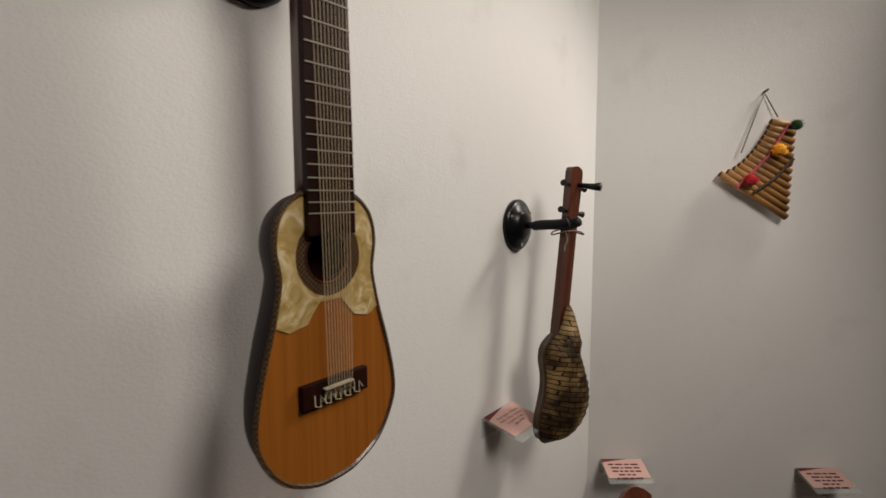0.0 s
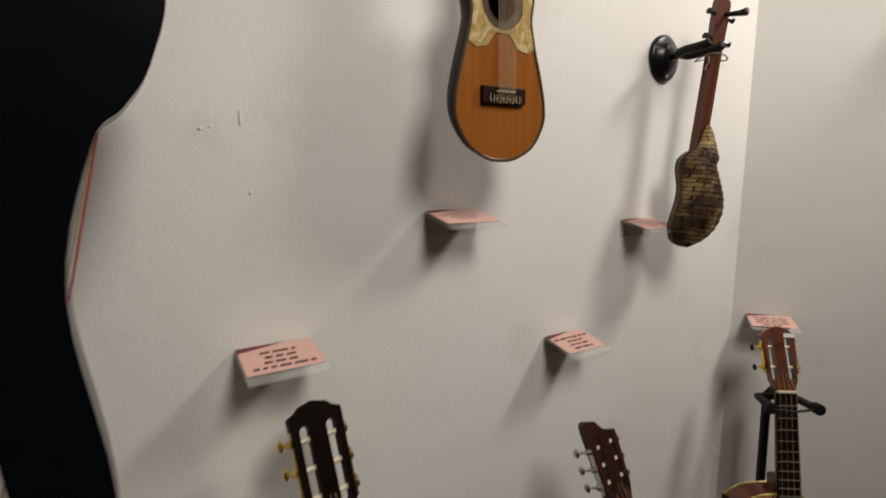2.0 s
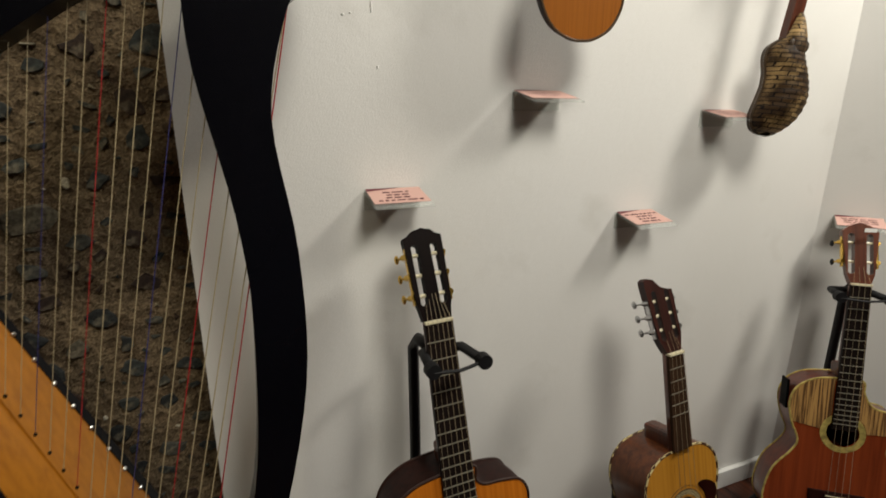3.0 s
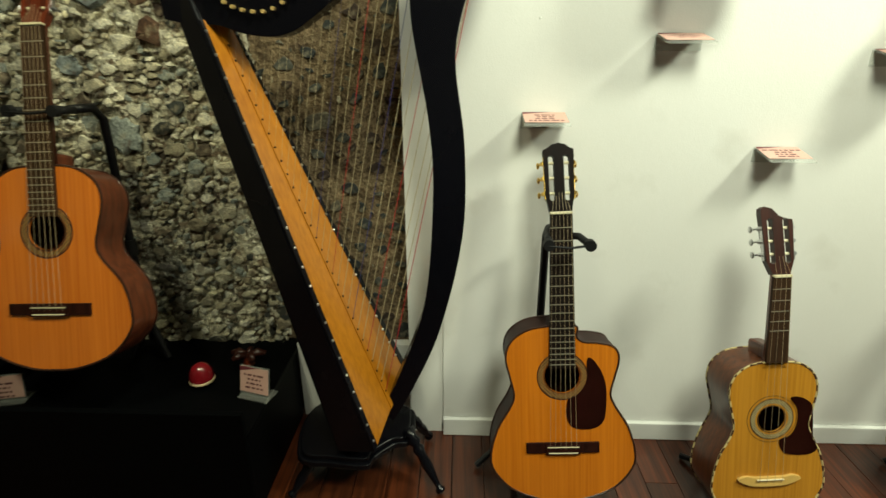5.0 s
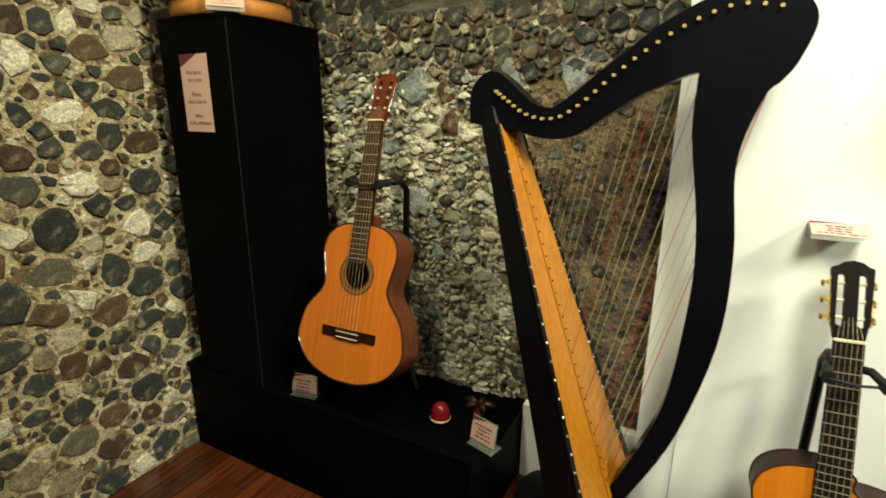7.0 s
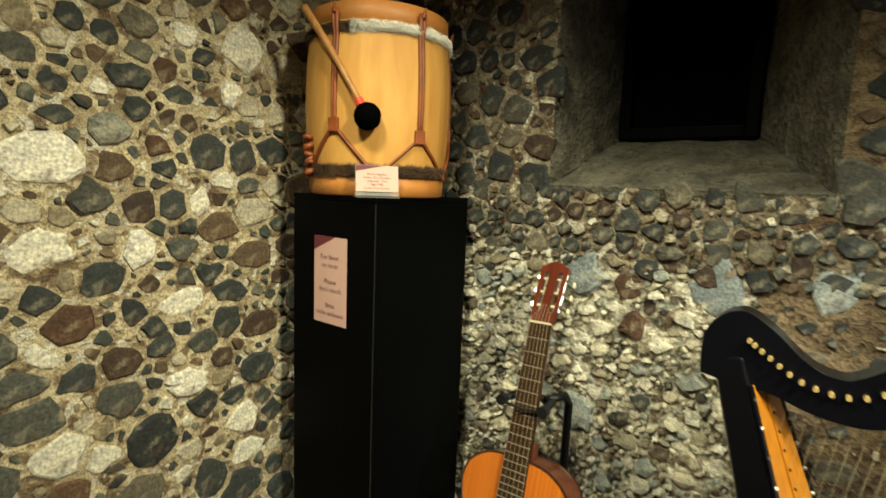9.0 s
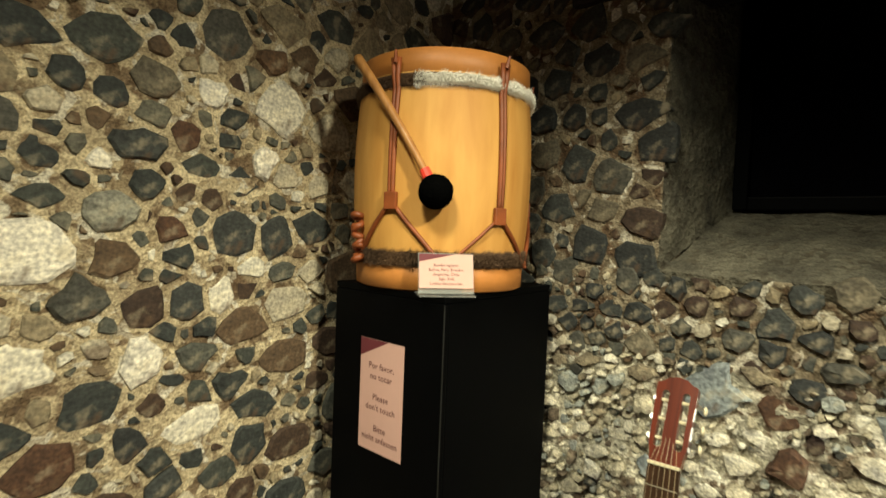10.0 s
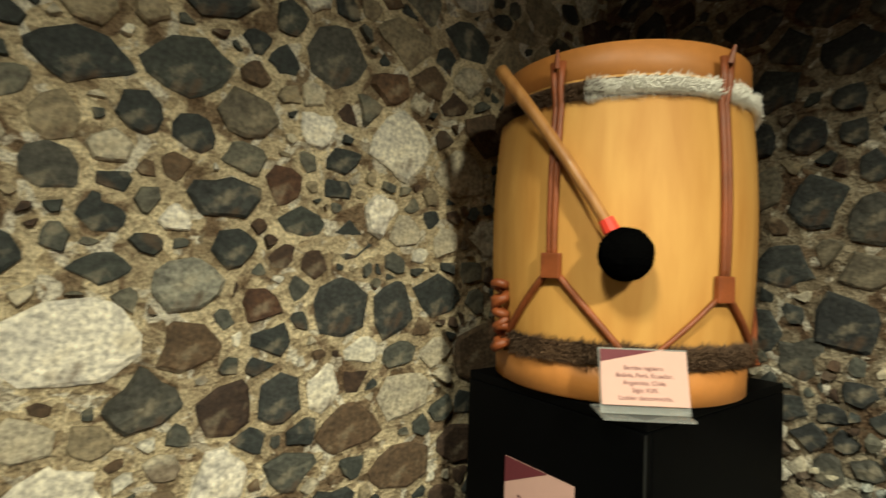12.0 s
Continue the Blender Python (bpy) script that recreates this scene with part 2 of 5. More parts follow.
CEILING = plain("dark_ceiling_paint", (0.03, 0.03, 0.03), 0.9, vary=0.2, scale=3)
BLACK = plain("black_satin_paint", (0.0014, 0.0016, 0.002), 0.5, vary=0.3, scale=5, relief=0.0003, gloss=0.04)
LACQUER = plain("black_lacquer", (0.003, 0.003, 0.005), 0.25, coat=0.15, vary=0.2, scale=8, gloss=0.2)
BLACK_METAL = plain("black_powder_coat", (0.006, 0.006, 0.008), 0.4, vary=0.2, scale=30, relief=0.0002, gloss=0.25)
RUBBER = plain("black_rubber", (0.007, 0.007, 0.008), 0.6, vary=0.2, scale=40, gloss=0.25)
IRON = plain("black_cast_iron", (0.005, 0.005, 0.006), 0.3, vary=0.2, scale=30, gloss=0.35)
BRASS = plain("pale_brass", (0.7, 0.5, 0.2), 0.3, 0.4, vary=0.1, scale=30)
GOLD = plain("gilt_metal", (0.8, 0.52, 0.12), 0.25, 1.0, vary=0.15, scale=30)
CHROME = plain("worn_chrome", (0.65, 0.65, 0.66), 0.28, 1.0, vary=0.15, scale=30)
IVORY = plain("cream_bone", (0.72, 0.65, 0.45), 0.35, vary=0.1, scale=30)
EBONY = grained("ebony", (0.006, 0.004, 0.004), (0.014, 0.009, 0.008), 0.5, 0.0, gloss=0.08)
HEAD_DARK = grained("dark_head_veneer", (0.002, 0.001, 0.001), (0.006, 0.0025, 0.002), 0.5, 0.0, gloss=0.06)
ROSEWOOD = grained("rosewood", (0.008, 0.0028, 0.002), (0.026, 0.007, 0.005), 0.45, 0.05, gloss=0.1)
BROWN_NECK = grained("walnut_fingerboard", (0.02, 0.011, 0.006), (0.055, 0.028, 0.015), 0.6, 0.0, gloss=0.1)
MAHOGANY = grained("mahogany", (0.05, 0.013, 0.007), (0.13, 0.036, 0.016), 0.32, 0.35)
HEAD_RED = grained("dark_red_head_veneer", (0.014, 0.003, 0.0022), (0.042, 0.009, 0.005), 0.4, 0.1)
SIDE_BROWN, BRIDGE_PALE = grained("polished_brown_side", (0.05, 0.014, 0.005), (0.13, 0.036, 0.009), 0.3, 0.2), plain("varnished_maple", (0.62, 0.4, 0.12), 0.35, vary=0.1, scale=30)
UKE_TOP = grained("red_sunburst_mahogany", (0.13, 0.022, 0.007), (0.25, 0.048, 0.014), 0.24, 0.6)
RED_WOOD = grained("red_mahogany", (0.06, 0.009, 0.004), (0.14, 0.024, 0.009), 0.28, 0.3)
SPRUCE_AMBER = grained("amber_spruce", (0.46, 0.125, 0.009), (0.58, 0.18, 0.016), 0.25, 0.8, 160, 3)
SPRUCE_ORANGE = grained("orange_cedar", (0.46, 0.11, 0.012), (0.58, 0.165, 0.022), 0.22, 0.9, 160, 3)
SPRUCE_HONEY = grained("honey_spruce", (0.39, 0.165, 0.015), (0.52, 0.24, 0.03), 0.3, 0.7, 160, 3)
CEDAR = grained("charango_cedar", (0.27, 0.085, 0.011), (0.36, 0.122, 0.018), 0.28, 0.7, 160, 3)
HARP_PINE = grained("harp_soundboard", (0.34, 0.122, 0.007), (0.47, 0.182, 0.014), 0.35, 0.5, 120, 3)
GUARD = plain("tortoise_guard", (0.016, 0.003, 0.0022), 0.2, coat=0.3, vary=0.5, scale=20)
PEARL = pearl()
ROSETTE = braid("marquetry_ring", (0.32, 0.17, 0.05), (0.02, 0.012, 0.01), 260)
ROSETTE_PALE = braid("pale_marquetry_ring", (0.5, 0.4, 0.2), (0.03, 0.025, 0.02), 330)
BINDING = braid("braided_binding", (0.11, 0.06, 0.022), (0.018, 0.01, 0.007), 420)
BINDING_CHECK = braid("chequered_binding", (0.55, 0.45, 0.22), (0.05, 0.02, 0.012), 70)
DARK_EDGE = plain("dark_edging", (0.03, 0.012, 0.008), 0.3, coat=0.5)
GOLD_RING = plain("glitter_ring", (0.5, 0.4, 0.12), 0.35, 0.3, vary=0.5, scale=200)
ZEBRA = striped("zebrano", (0.09, 0.04, 0.015), (0.42, 0.24, 0.08))
NYLON, STEEL = plain("nylon_string", (0.36, 0.28, 0.17), 0.4, vary=0.05), plain("wound_string", (0.28, 0.22, 0.14), 0.5, 0.3, vary=0.1)
PALE_NYLON, FRET = plain("clear_nylon_string", (0.5, 0.4, 0.26), 0.4, vary=0.05), plain("nickel_fret_wire", (0.36, 0.34, 0.27), 0.3, 0.4, vary=0.1)
GUT, RED_STRING, BLUE_STRING = plain("gut_string", (0.46, 0.38, 0.23), 0.4, vary=0.1), plain("red_string", (0.42, 0.02, 0.025), 0.4, vary=0.1), plain("blue_string", (0.04, 0.04, 0.16), 0.4, vary=0.1)
PINK, MAROON, INK = plain("pink_paper", (0.6, 0.37, 0.32), 0.75, vary=0.05, scale=10), plain("maroon_print", (0.13, 0.02, 0.03), 0.7, vary=0.08), plain("dark_print", (0.09, 0.02, 0.025), 0.7, vary=0.08)
ACRYLIC = acrylic()
DRUM_WOOD = grained("pale_drum_wood", (0.5, 0.235, 0.052), (0.64, 0.345, 0.092), 0.62, 0.0, 30, 5)
HOOP = plain("drum_hoop_wood", (0.48, 0.19, 0.045), 0.5, vary=0.2, scale=12)
LEATHER = plain("tan_leather", (0.24, 0.06, 0.015), 0.5, vary=0.35, scale=40, relief=0.0006)
FUR_WHITE, FUR_BROWN = plain("white_fur", (0.9, 0.86, 0.78), 0.9, vary=0.15), plain("brown_fur", (0.1, 0.055, 0.028), 0.9, vary=0.5)
FELT, RED_TAPE = plain("black_felt", (0.0015, 0.0015, 0.0015), 1.0, vary=0.2, scale=60, relief=0.002, gloss=0.0), plain("red_tape", (0.75, 0.05, 0.03), 0.5)
STICK = grained("mallet_wood", (0.3, 0.13, 0.035), (0.45, 0.22, 0.07), 0.5, 0.1)
CANE = plain("bamboo_cane", (0.4, 0.2, 0.065), 0.45, vary=0.4, scale=18)
CANE_DARK, POM_RED, POM_YELLOW, POM_GREEN = plain("cane_bore", (0.06, 0.03, 0.012), 0.8), plain("red_wool", (0.4, 0.015, 0.02), 1), plain("yellow_wool", (0.8, 0.36, 0.02), 1), plain("green_wool", (0.015, 0.05, 0.018), 1)
CORD = plain("twisted_cord", (0.2, 0.18, 0.14), 0.8, vary=0.4, scale=80)
PINK_CORD = plain("pink_cord", (0.55, 0.1, 0.12), 0.8)
SHELL = scutes("armadillo_scutes")
SHELL_DARK = plain("armadillo_dark", (0.07, 0.042, 0.02), 0.45, coat=0.3, vary=0.5, scale=40, relief=0.001)
EGG, EGG_PALE = plain("red_shaker", (0.2, 0.007, 0.014), 0.25, coat=0.5, vary=0.3), plain("pale_band", (0.7, 0.55, 0.35), 0.5)


# ---- mesh helpers ----
def part(name, bm, material, parent=None, label="", smooth=False, m=None):
    """Links a bmesh as one mesh object under a thing or part."""
    me = bpy.data.meshes.new(name)
    bmesh.ops.recalc_face_normals(bm, faces=bm.faces)
    if smooth:
        for f in bm.faces:
            f.smooth = True
    bm.to_mesh(me)
    bm.free()
    me.materials.append(material)
    ob = new(name, me)
    ob.parent = parent
    if m is not None:
        ob.matrix_basis = m
    if label:
        ob["label"] = label
    return ob


def thing(name, label, category, m=None, group=""):
    ob = new(name)
    ob.empty_display_size = 0.05
    if m is not None:
        ob.matrix_basis = m
    return tagged(ob, label, category, group)


def fixed(ob, label=""):
    return tagged(ob, label, kind="structure")


def bx(bm, x0, y0, z0, x1, y1, z1, bevel=0.0):
    r = bmesh.ops.create_cube(bm, size=1)
    for v in r["verts"]:
        v.co = Vector(((x0 + x1) / 2 + v.co.x * (x1 - x0), (y0 + y1) / 2 + v.co.y * (y1 - y0), (z0 + z1) / 2 + v.co.z * (z1 - z0)))
    if bevel:
        bmesh.ops.bevel(bm, geom=list({e for v in r["verts"] for e in v.link_edges}), offset=bevel, segments=2, profile=0.6, affect="EDGES")
    return bm


def box(*a):
    return bx(bmesh.new(), *a)


def tube(pts, r, n=8, bm=None, closed=False, flat=1.0):
    """A round bar along points; r is one radius or one for each point."""
    bm = bm or bmesh.new()
    pts = [Vector(p) for p in pts]
    rr = r if isinstance(r, (list, tuple)) else [r] * len(pts)
    k, rings, up = len(pts), [], None
    for i, p in enumerate(pts):
        a, c = (pts[i - 1], pts[(i + 1) % k]) if closed else (pts[max(i - 1, 0)], pts[min(i + 1, k - 1)])
        d = (c - a).normalized()
        if up is None:
            up = d.orthogonal().normalized()
        up = (up - d * up.dot(d)).normalized()
        side = d.cross(up)
        rings.append([bm.verts.new(p + up * rr[i] * math.cos(2 * math.pi * j / n) + side * rr[i] * flat * math.sin(2 * math.pi * j / n)) for j in range(n)])
    for i in range(k if closed else k - 1):
        a, c = rings[i], rings[(i + 1) % k]
        for j in range(n):
            bm.faces.new((a[j], a[(j + 1) % n], c[(j + 1) % n], c[j]))
    if not closed:
        bm.faces.new(rings[0])
        bm.faces.new(rings[-1])
    return bm


def lathe(profile, n=24, bm=None, m=None):
    """Turns (radius, height) pairs about z."""
    bm = bm or bmesh.new()
    rings = []
    for r, z in profile:
        rings.append([bm.verts.new((m or Matrix()) @ Vector((r * math.cos(2 * math.pi * j / n), r * math.sin(2 * math.pi * j / n), z))) for j in range(n)])
    for a, c in zip(rings, rings[1:]):
        for j in range(n):
            bm.faces.new((a[j], a[(j + 1) % n], c[(j + 1) % n], c[j]))
    bm.faces.new(rings[0])
    bm.faces.new(rings[-1])
    return bm


def spline(pts, n=6, closed=False):
    """Points on a smooth curve through pts."""
    pts = [Vector(p) for p in pts]
    k, out = len(pts), []
    for i in range(k if closed else k - 1):
        g = (lambda j: pts[j % k]) if closed else (lambda j: pts[min(max(j, 0), k - 1)])
        p0, p1, p2, p3 = g(i - 1), g(i), g(i + 1), g(i + 2)
        for s in range(n):
            u = s / n
            out.append(0.5 * (2 * p1 + (p2 - p0) * u + (2 * p0 - 5 * p1 + 4 * p2 - p3) * u * u + (3 * p1 - p0 - 3 * p2 + p3) * u ** 3))
    if not closed:
        out.append(pts[-1])
    return out


def slab(outline, y0, y1, holes=(), bm=None):
    """A flat piece of (x, z) outline between two depths, with holes through it."""
    bm = bm or bmesh.new()
    loops = [outline, *holes]
    edges, rows = [], []
    for lp in loops:
        vs = [bm.verts.new((p[0], y0, p[1])) for p in lp]
        rows.append(vs)
        edges += [bm.edges.new((vs[i], vs[(i + 1) % len(vs)])) for i in range(len(vs))]
    if holes:
        faces = [f for f in bmesh.ops.triangle_fill(bm, edges=edges, use_beauty=True)["geom"] if isinstance(f, bmesh.types.BMFace)]
    else:
        faces = [bm.faces.new(rows[0])]
    back = bmesh.ops.duplicate(bm, geom=faces + edges + [v for r in rows for v in r])
    vm = {a: c for a, c in back["vert_map"].items()}
    for r in rows:
        for i, v in enumerate(r):
            w = r[(i + 1) % len(r)]
            bm.faces.new((v, w, vm[w], vm[v]))
    for r in rows:
        for v in r:
            vm[v].co.y = y1
    return bm


def circle(cx, cz, r, n=32, squash=1.0):
    return [(cx + r * math.cos(2 * math.pi * i / n), cz + r * squash * math.sin(2 * math.pi * i / n)) for i in range(n)]


def ball(c, r, bm=None, n=12, squash=(1, 1, 1), rough=0.0):
    bm = bm or bmesh.new()
    new_verts = bmesh.ops.create_uvsphere(bm, u_segments=n, v_segments=max(6, n * 2 // 3), radius=r)["verts"]
    for v in new_verts:
        k = 1 + rough * noise.noise(v.co * (2.2 / r))
        v.co = Vector((v.co.x * squash[0] * k, v.co.y * squash[1] * k, v.co.z * squash[2] * k)) + Vector(c)
    return bm


def lettering(parent, text, size, m, material=INK, align="CENTER", bars=False):
    """Print on a sheet in its x, y plane; bars: writing too small to read."""
    if bars:
        bm = bmesh.new()
        rnd = random.Random(len(text) + int(size * 1e5))
        for i, line in enumerate(text):
            x = -line * size / 2
            while x < line * size / 2 - size * 0.3:
                w = size * rnd.uniform(0.7, 2.6)
                bx(bm, x, -i * size * 1.5, 0, min(x + w, line * size / 2), -i * size * 1.5 + size * 0.62, 0.0002)
                x += w + size * 0.5
        return part("lettering", bm, material, parent, m=m)
    cu = bpy.data.curves.new("lettering", "FONT")
    cu.body, cu.size, cu.align_x, cu.space_line, cu.resolution_u = text, size, align, 1.15, 2
    tmp = bpy.data.objects.new("lettering", cu)
    scene.collection.objects.link(tmp)
    me = bpy.data.meshes.new_from_object(tmp.evaluated_get(bpy.context.evaluated_depsgraph_get()))
    bpy.data.objects.remove(tmp)
    me.materials.clear()
    me.materials.append(material)
    ob = new("lettering", me)
    ob.parent, ob.matrix_basis = parent, m
    return ob


# ---- the room ----
ROOM_Z = 2.75
WALL_Y, NICHE_Y, LEFT_X = 0.687, 0.785, -1.70
CORNER = Vector((1.245, WALL_Y, 0))
ALONG = Vector((0.625, -0.78, 0)).normalized()
FAR = CORNER + ALONG * 2.2
fixed(part("ceiling", box(-2.3, -3.6, ROOM_Z, 3.0, 1.6, ROOM_Z + 0.1), CEILING))
fixed(part("floor", box(-2.3, -3.6, -0.12, 3.0, 1.6, -0.012), plain("subfloor", (0.02, 0.012, 0.01), 0.8)), "dark red varnished wooden floorboards")
wall_white = fixed(part("wall_white", box(-0.18, WALL_Y, 0.06, 1.245, 0.9, ROOM_Z), WHITE), "white painted plaster wall")
fixed(part("wall_return", box(-0.277, WALL_Y + 0.006, 0, -0.1805, 0.9, ROOM_Z), WHITE))
fixed(part("baseboard", box(-0.18, WALL_Y - 0.012, 0, 1.238, WALL_Y + 0.1, 0.058, 0.003), TRIM))
bm = bmesh.new()
side = Vector((-ALONG.y, ALONG.x, 0))
quad = [CORNER, FAR, FAR + side * 0.2, CORNER + side * 0.2]
lo = [bm.verts.new(p) for p in quad]
hi = [bm.verts.new(p + Vector((0, 0, ROOM_Z))) for p in quad]
bm.faces.new(lo), bm.faces.new(hi)
for i in range(4):
    bm.faces.new((lo[i], lo[(i + 1) % 4], hi[(i + 1) % 4], hi[i]))
fixed(part("wall_right", bm, WHITE), "white painted plaster wall")
fixed(part("wall_far_right", box(FAR.x, -3.5, 0, FAR.x + 0.15, FAR.y, ROOM_Z), WHITE))
fixed(part("wall_back", box(LEFT_X - 0.3, -3.6, 0, FAR.x + 0.15, -3.5, ROOM_Z), WHITE))


def rough_sheet(name, x0, x1, z0, z1, m, material, step=0.018, depth=0.012, back=0.2):
    """An uneven wall face in x, z with thickness behind it."""
    bm = bmesh.new()
    nx, nz = max(2, int((x1 - x0) / step)), max(2, int((z1 - z0) / step))
    rows = []
    for j in range(nz + 1):
        z = z0 + (z1 - z0) * j / nz
        rows.append([])
        for i in range(nx + 1):
            x = x0 + (x1 - x0) * i / nx
            d = depth * (noise.noise(Vector((x * 9, 0.3, z * 9))) + 0.7 * noise.noise(Vector((x * 31, 4.1, z * 31))) + 0.45 * noise.noise(Vector((x * 85, 1.7, z * 85))))
            rows[-1].append(bm.verts.new((x, d, z)))
    for a, c in zip(rows, rows[1:]):
        for i in range(nx):
            bm.faces.new((a[i], a[i + 1], c[i + 1], c[i]))
    bx(bm, x0, depth * 1.8, z0, x1, back, z1)
    me = bpy.data.meshes.new(name)
    bm.to_mesh(me)
    bm.free()
    me.materials.append(material)
    ob = new(name, me)
    ob.matrix_basis = m
    return fixed(ob)


for x, z, w, h in ((0.026, 1.232, 0.004, 0.022), (-0.02, 1.216, 0.006, 0.004), (-0.008, 1.219, 0.004, 0.003), (0.034, 1.14, 0.004, 0.006)):
    fixed(part("plaster_scar", ball((x, WALL_Y, z), 1.0, n=8, squash=(w / 2, 0.0016, h / 2)), WHITE, smooth=True), "small raised plaster scar on the white wall")


# left wall: its x axis runs away from the corner, out of the niche
LEFT = pose(LEFT_X, NICHE_Y, 0, 0, 0, 90)
wall_left = rough_sheet("wall_left", -4.3, 0.0, 0, ROOM_Z, LEFT, MORTAR, 0.03, 0.003)
tagged(wall_left, "rubble stone wall set in sandy mortar")
SILL_Z, SILL_IN, DEEP_Y = 1.436, 1.575, 1.1
WX0, WX1, IX0, IX1 = -1.134, -0.556, -1.069, -0.72
NICHE = pose(0, NICHE_Y, 0)
BAND_Z = 1.265
wall_niche = rough_sheet("wall_niche", LEFT_X, -0.66, 0.2, BAND_Z, NICHE, MORTAR_PALE, 0.007, 0.011)
tagged(wall_niche, "rough stone wall of pale chippings below a deep window")
wall_band = rough_sheet("wall_niche_band", LEFT_X, -0.277, BAND_Z, SILL_Z, NICHE, MORTAR_DIMMED, 0.012, 0.008)
# brown wall behind the harp, with the harp's shade in its mortar colour
rough_sheet("wall_niche_brown", -0.66, -0.277, 0.26, BAND_Z, NICHE, MORTAR_BROWN_SHADED, 0.016, 0.004)
# the mortar colour here holds the dimness beside the window
wall_upper = rough_sheet("wall_niche_upper", LEFT_X, WX0, SILL_Z, ROOM_Z, NICHE, MORTAR_DIMMED, 0.02, 0.004, 0.35)
rough_sheet("wall_niche_side", WX1, -0.277, SILL_Z, ROOM_Z, NICHE, MORTAR_BROWN_SHADED, 0.02, 0.004, 0.35)
fixed(part("wall_niche_foot", box(-0.62, NICHE_Y - 0.03, 0, -0.277, 0.98, 0.26), WHITE))


def quad_slab(pts, push):
    bm = bmesh.new()
    n = 14
    grid = []
    a, b, c, d = (Vector(p) for p in pts)
    for j in range(n + 1):
        grid.append([])
        for i in range(n + 1):
            u, w = i / n, j / n
            p = a.lerp(b, u).lerp(d.lerp(c, u), w)
            grid[-1].append(bm.verts.new(p + Vector(push).normalized() * 0.008 * noise.noise(p * 14)))
    for r, q in zip(grid, grid[1:]):
        for i in range(n):
            bm.faces.new((r[i], r[i + 1], q[i + 1], q[i]))
    ret = bmesh.ops.extrude_face_region(bm, geom=list(bm.faces))
    for v in ret["geom"]:
        if isinstance(v, bmesh.types.BMVert):
            v.co += Vector(push)
    return bm


ZT = 2.35
window_1 = fixed(new("window_1"), "deep splayed window recess with a dark blind")
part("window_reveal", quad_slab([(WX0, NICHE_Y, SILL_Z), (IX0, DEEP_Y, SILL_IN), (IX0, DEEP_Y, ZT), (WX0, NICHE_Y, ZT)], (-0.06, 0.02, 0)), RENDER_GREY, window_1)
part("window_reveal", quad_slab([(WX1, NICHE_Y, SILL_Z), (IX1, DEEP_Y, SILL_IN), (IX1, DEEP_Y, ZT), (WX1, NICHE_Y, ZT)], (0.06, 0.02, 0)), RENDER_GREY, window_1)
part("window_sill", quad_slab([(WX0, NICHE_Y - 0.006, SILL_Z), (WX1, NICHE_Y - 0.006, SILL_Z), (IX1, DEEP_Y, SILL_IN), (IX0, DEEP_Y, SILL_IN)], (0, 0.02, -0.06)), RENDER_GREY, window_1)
part("blind", box(IX0 - 0.1, DEEP_Y + 0.01, SILL_IN - 0.05, IX1 + 0.1, DEEP_Y + 0.03, ZT), plain("black_cloth", (0.003, 0.003, 0.004), 0.95, vary=0.2, gloss=0.0), window_1, "black blind closing the window")
bm = box(IX0 + 0.002, DEEP_Y - 0.03, SILL_IN, IX0 + 0.032, DEEP_Y + 0.012, ZT, 0.003)
bx(bm, IX1 - 0.032, DEEP_Y - 0.03, SILL_IN, IX1 - 0.002, DEEP_Y + 0.012, ZT, 0.003)
bx(bm, IX0 + 0.032, DEEP_Y - 0.03, SILL_IN, IX1 - 0.032, DEEP_Y + 0.012, SILL_IN + 0.03, 0.003)
part("window_frame", bm, BLACK, window_1)
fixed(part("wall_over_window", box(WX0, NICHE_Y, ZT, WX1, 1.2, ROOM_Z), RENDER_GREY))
# plain dark block across the recess from 2.0 m up
fixed(part("lintel", box(-1.345, NICHE_Y - 0.02, 2.0, -0.4, NICHE_Y + 0.16, 2.16, 0.01), plain("window_top_dark", (0.012, 0.009, 0.008), 0.8, vary=0.5)), "dark block across the top of the window recess")

# black display plinths
bench = thing("display_bench", "low black painted display bench against the stone wall", "bench")
part("top", box(-1.31, 0.3765, 0.236, -0.62, NICHE_Y + 0.004, 0.25, 0.003), BLACK, bench)
part("front_panel", box(-1.3145, 0.361, 0, -0.62, 0.376, 0.318, 0.002), BLACK, bench)
part("side_panel", box(-0.638, 0.3765, 0, -0.626, 0.75, 0.236, 0.002), BLACK, bench)
plinth = thing("display_plinth", "black painted plinth in the corner under the pedestal", "plinth")
part("top", box(-1.688, 0.352, 0.308, -1.311, NICHE_Y, 0.322, 0.003), BLACK, plinth)
part("front_panel", box(-1.688, 0.36, 0, -1.316, 0.374, 0.308, 0.002), BLACK, plinth)
part("side_panel", box(-1.328, 0.374, 0.0, -1.316, 0.76, 0.308, 0.002), BLACK, plinth)
ped = thing("pedestal", "tall square black painted pedestal holding the drum", "pedestal")
PX0, PX1, PY0, PY1, PZ = -1.607, -1.329, 0.358, 0.705, 1.395
part("front_panel", box(PX0, PY0, 0.322, PX1, PY0 + 0.012, PZ - 0.012, 0.002), BLACK, ped)
part("side_panel", box(PX1 - 0.012, PY0 + 0.0125, 0.322, PX1, PY1, PZ - 0.012, 0.002), BLACK, ped)
part("side_panel", box(PX0, PY0 + 0.0125, 0.322, PX0 + 0.012, PY1, PZ - 0.012, 0.002), BLACK, ped)
part("back_panel", box(PX0 + 0.0125, PY1 - 0.012, 0.322, PX1 - 0.0125, PY1, PZ - 0.012), BLACK, ped)
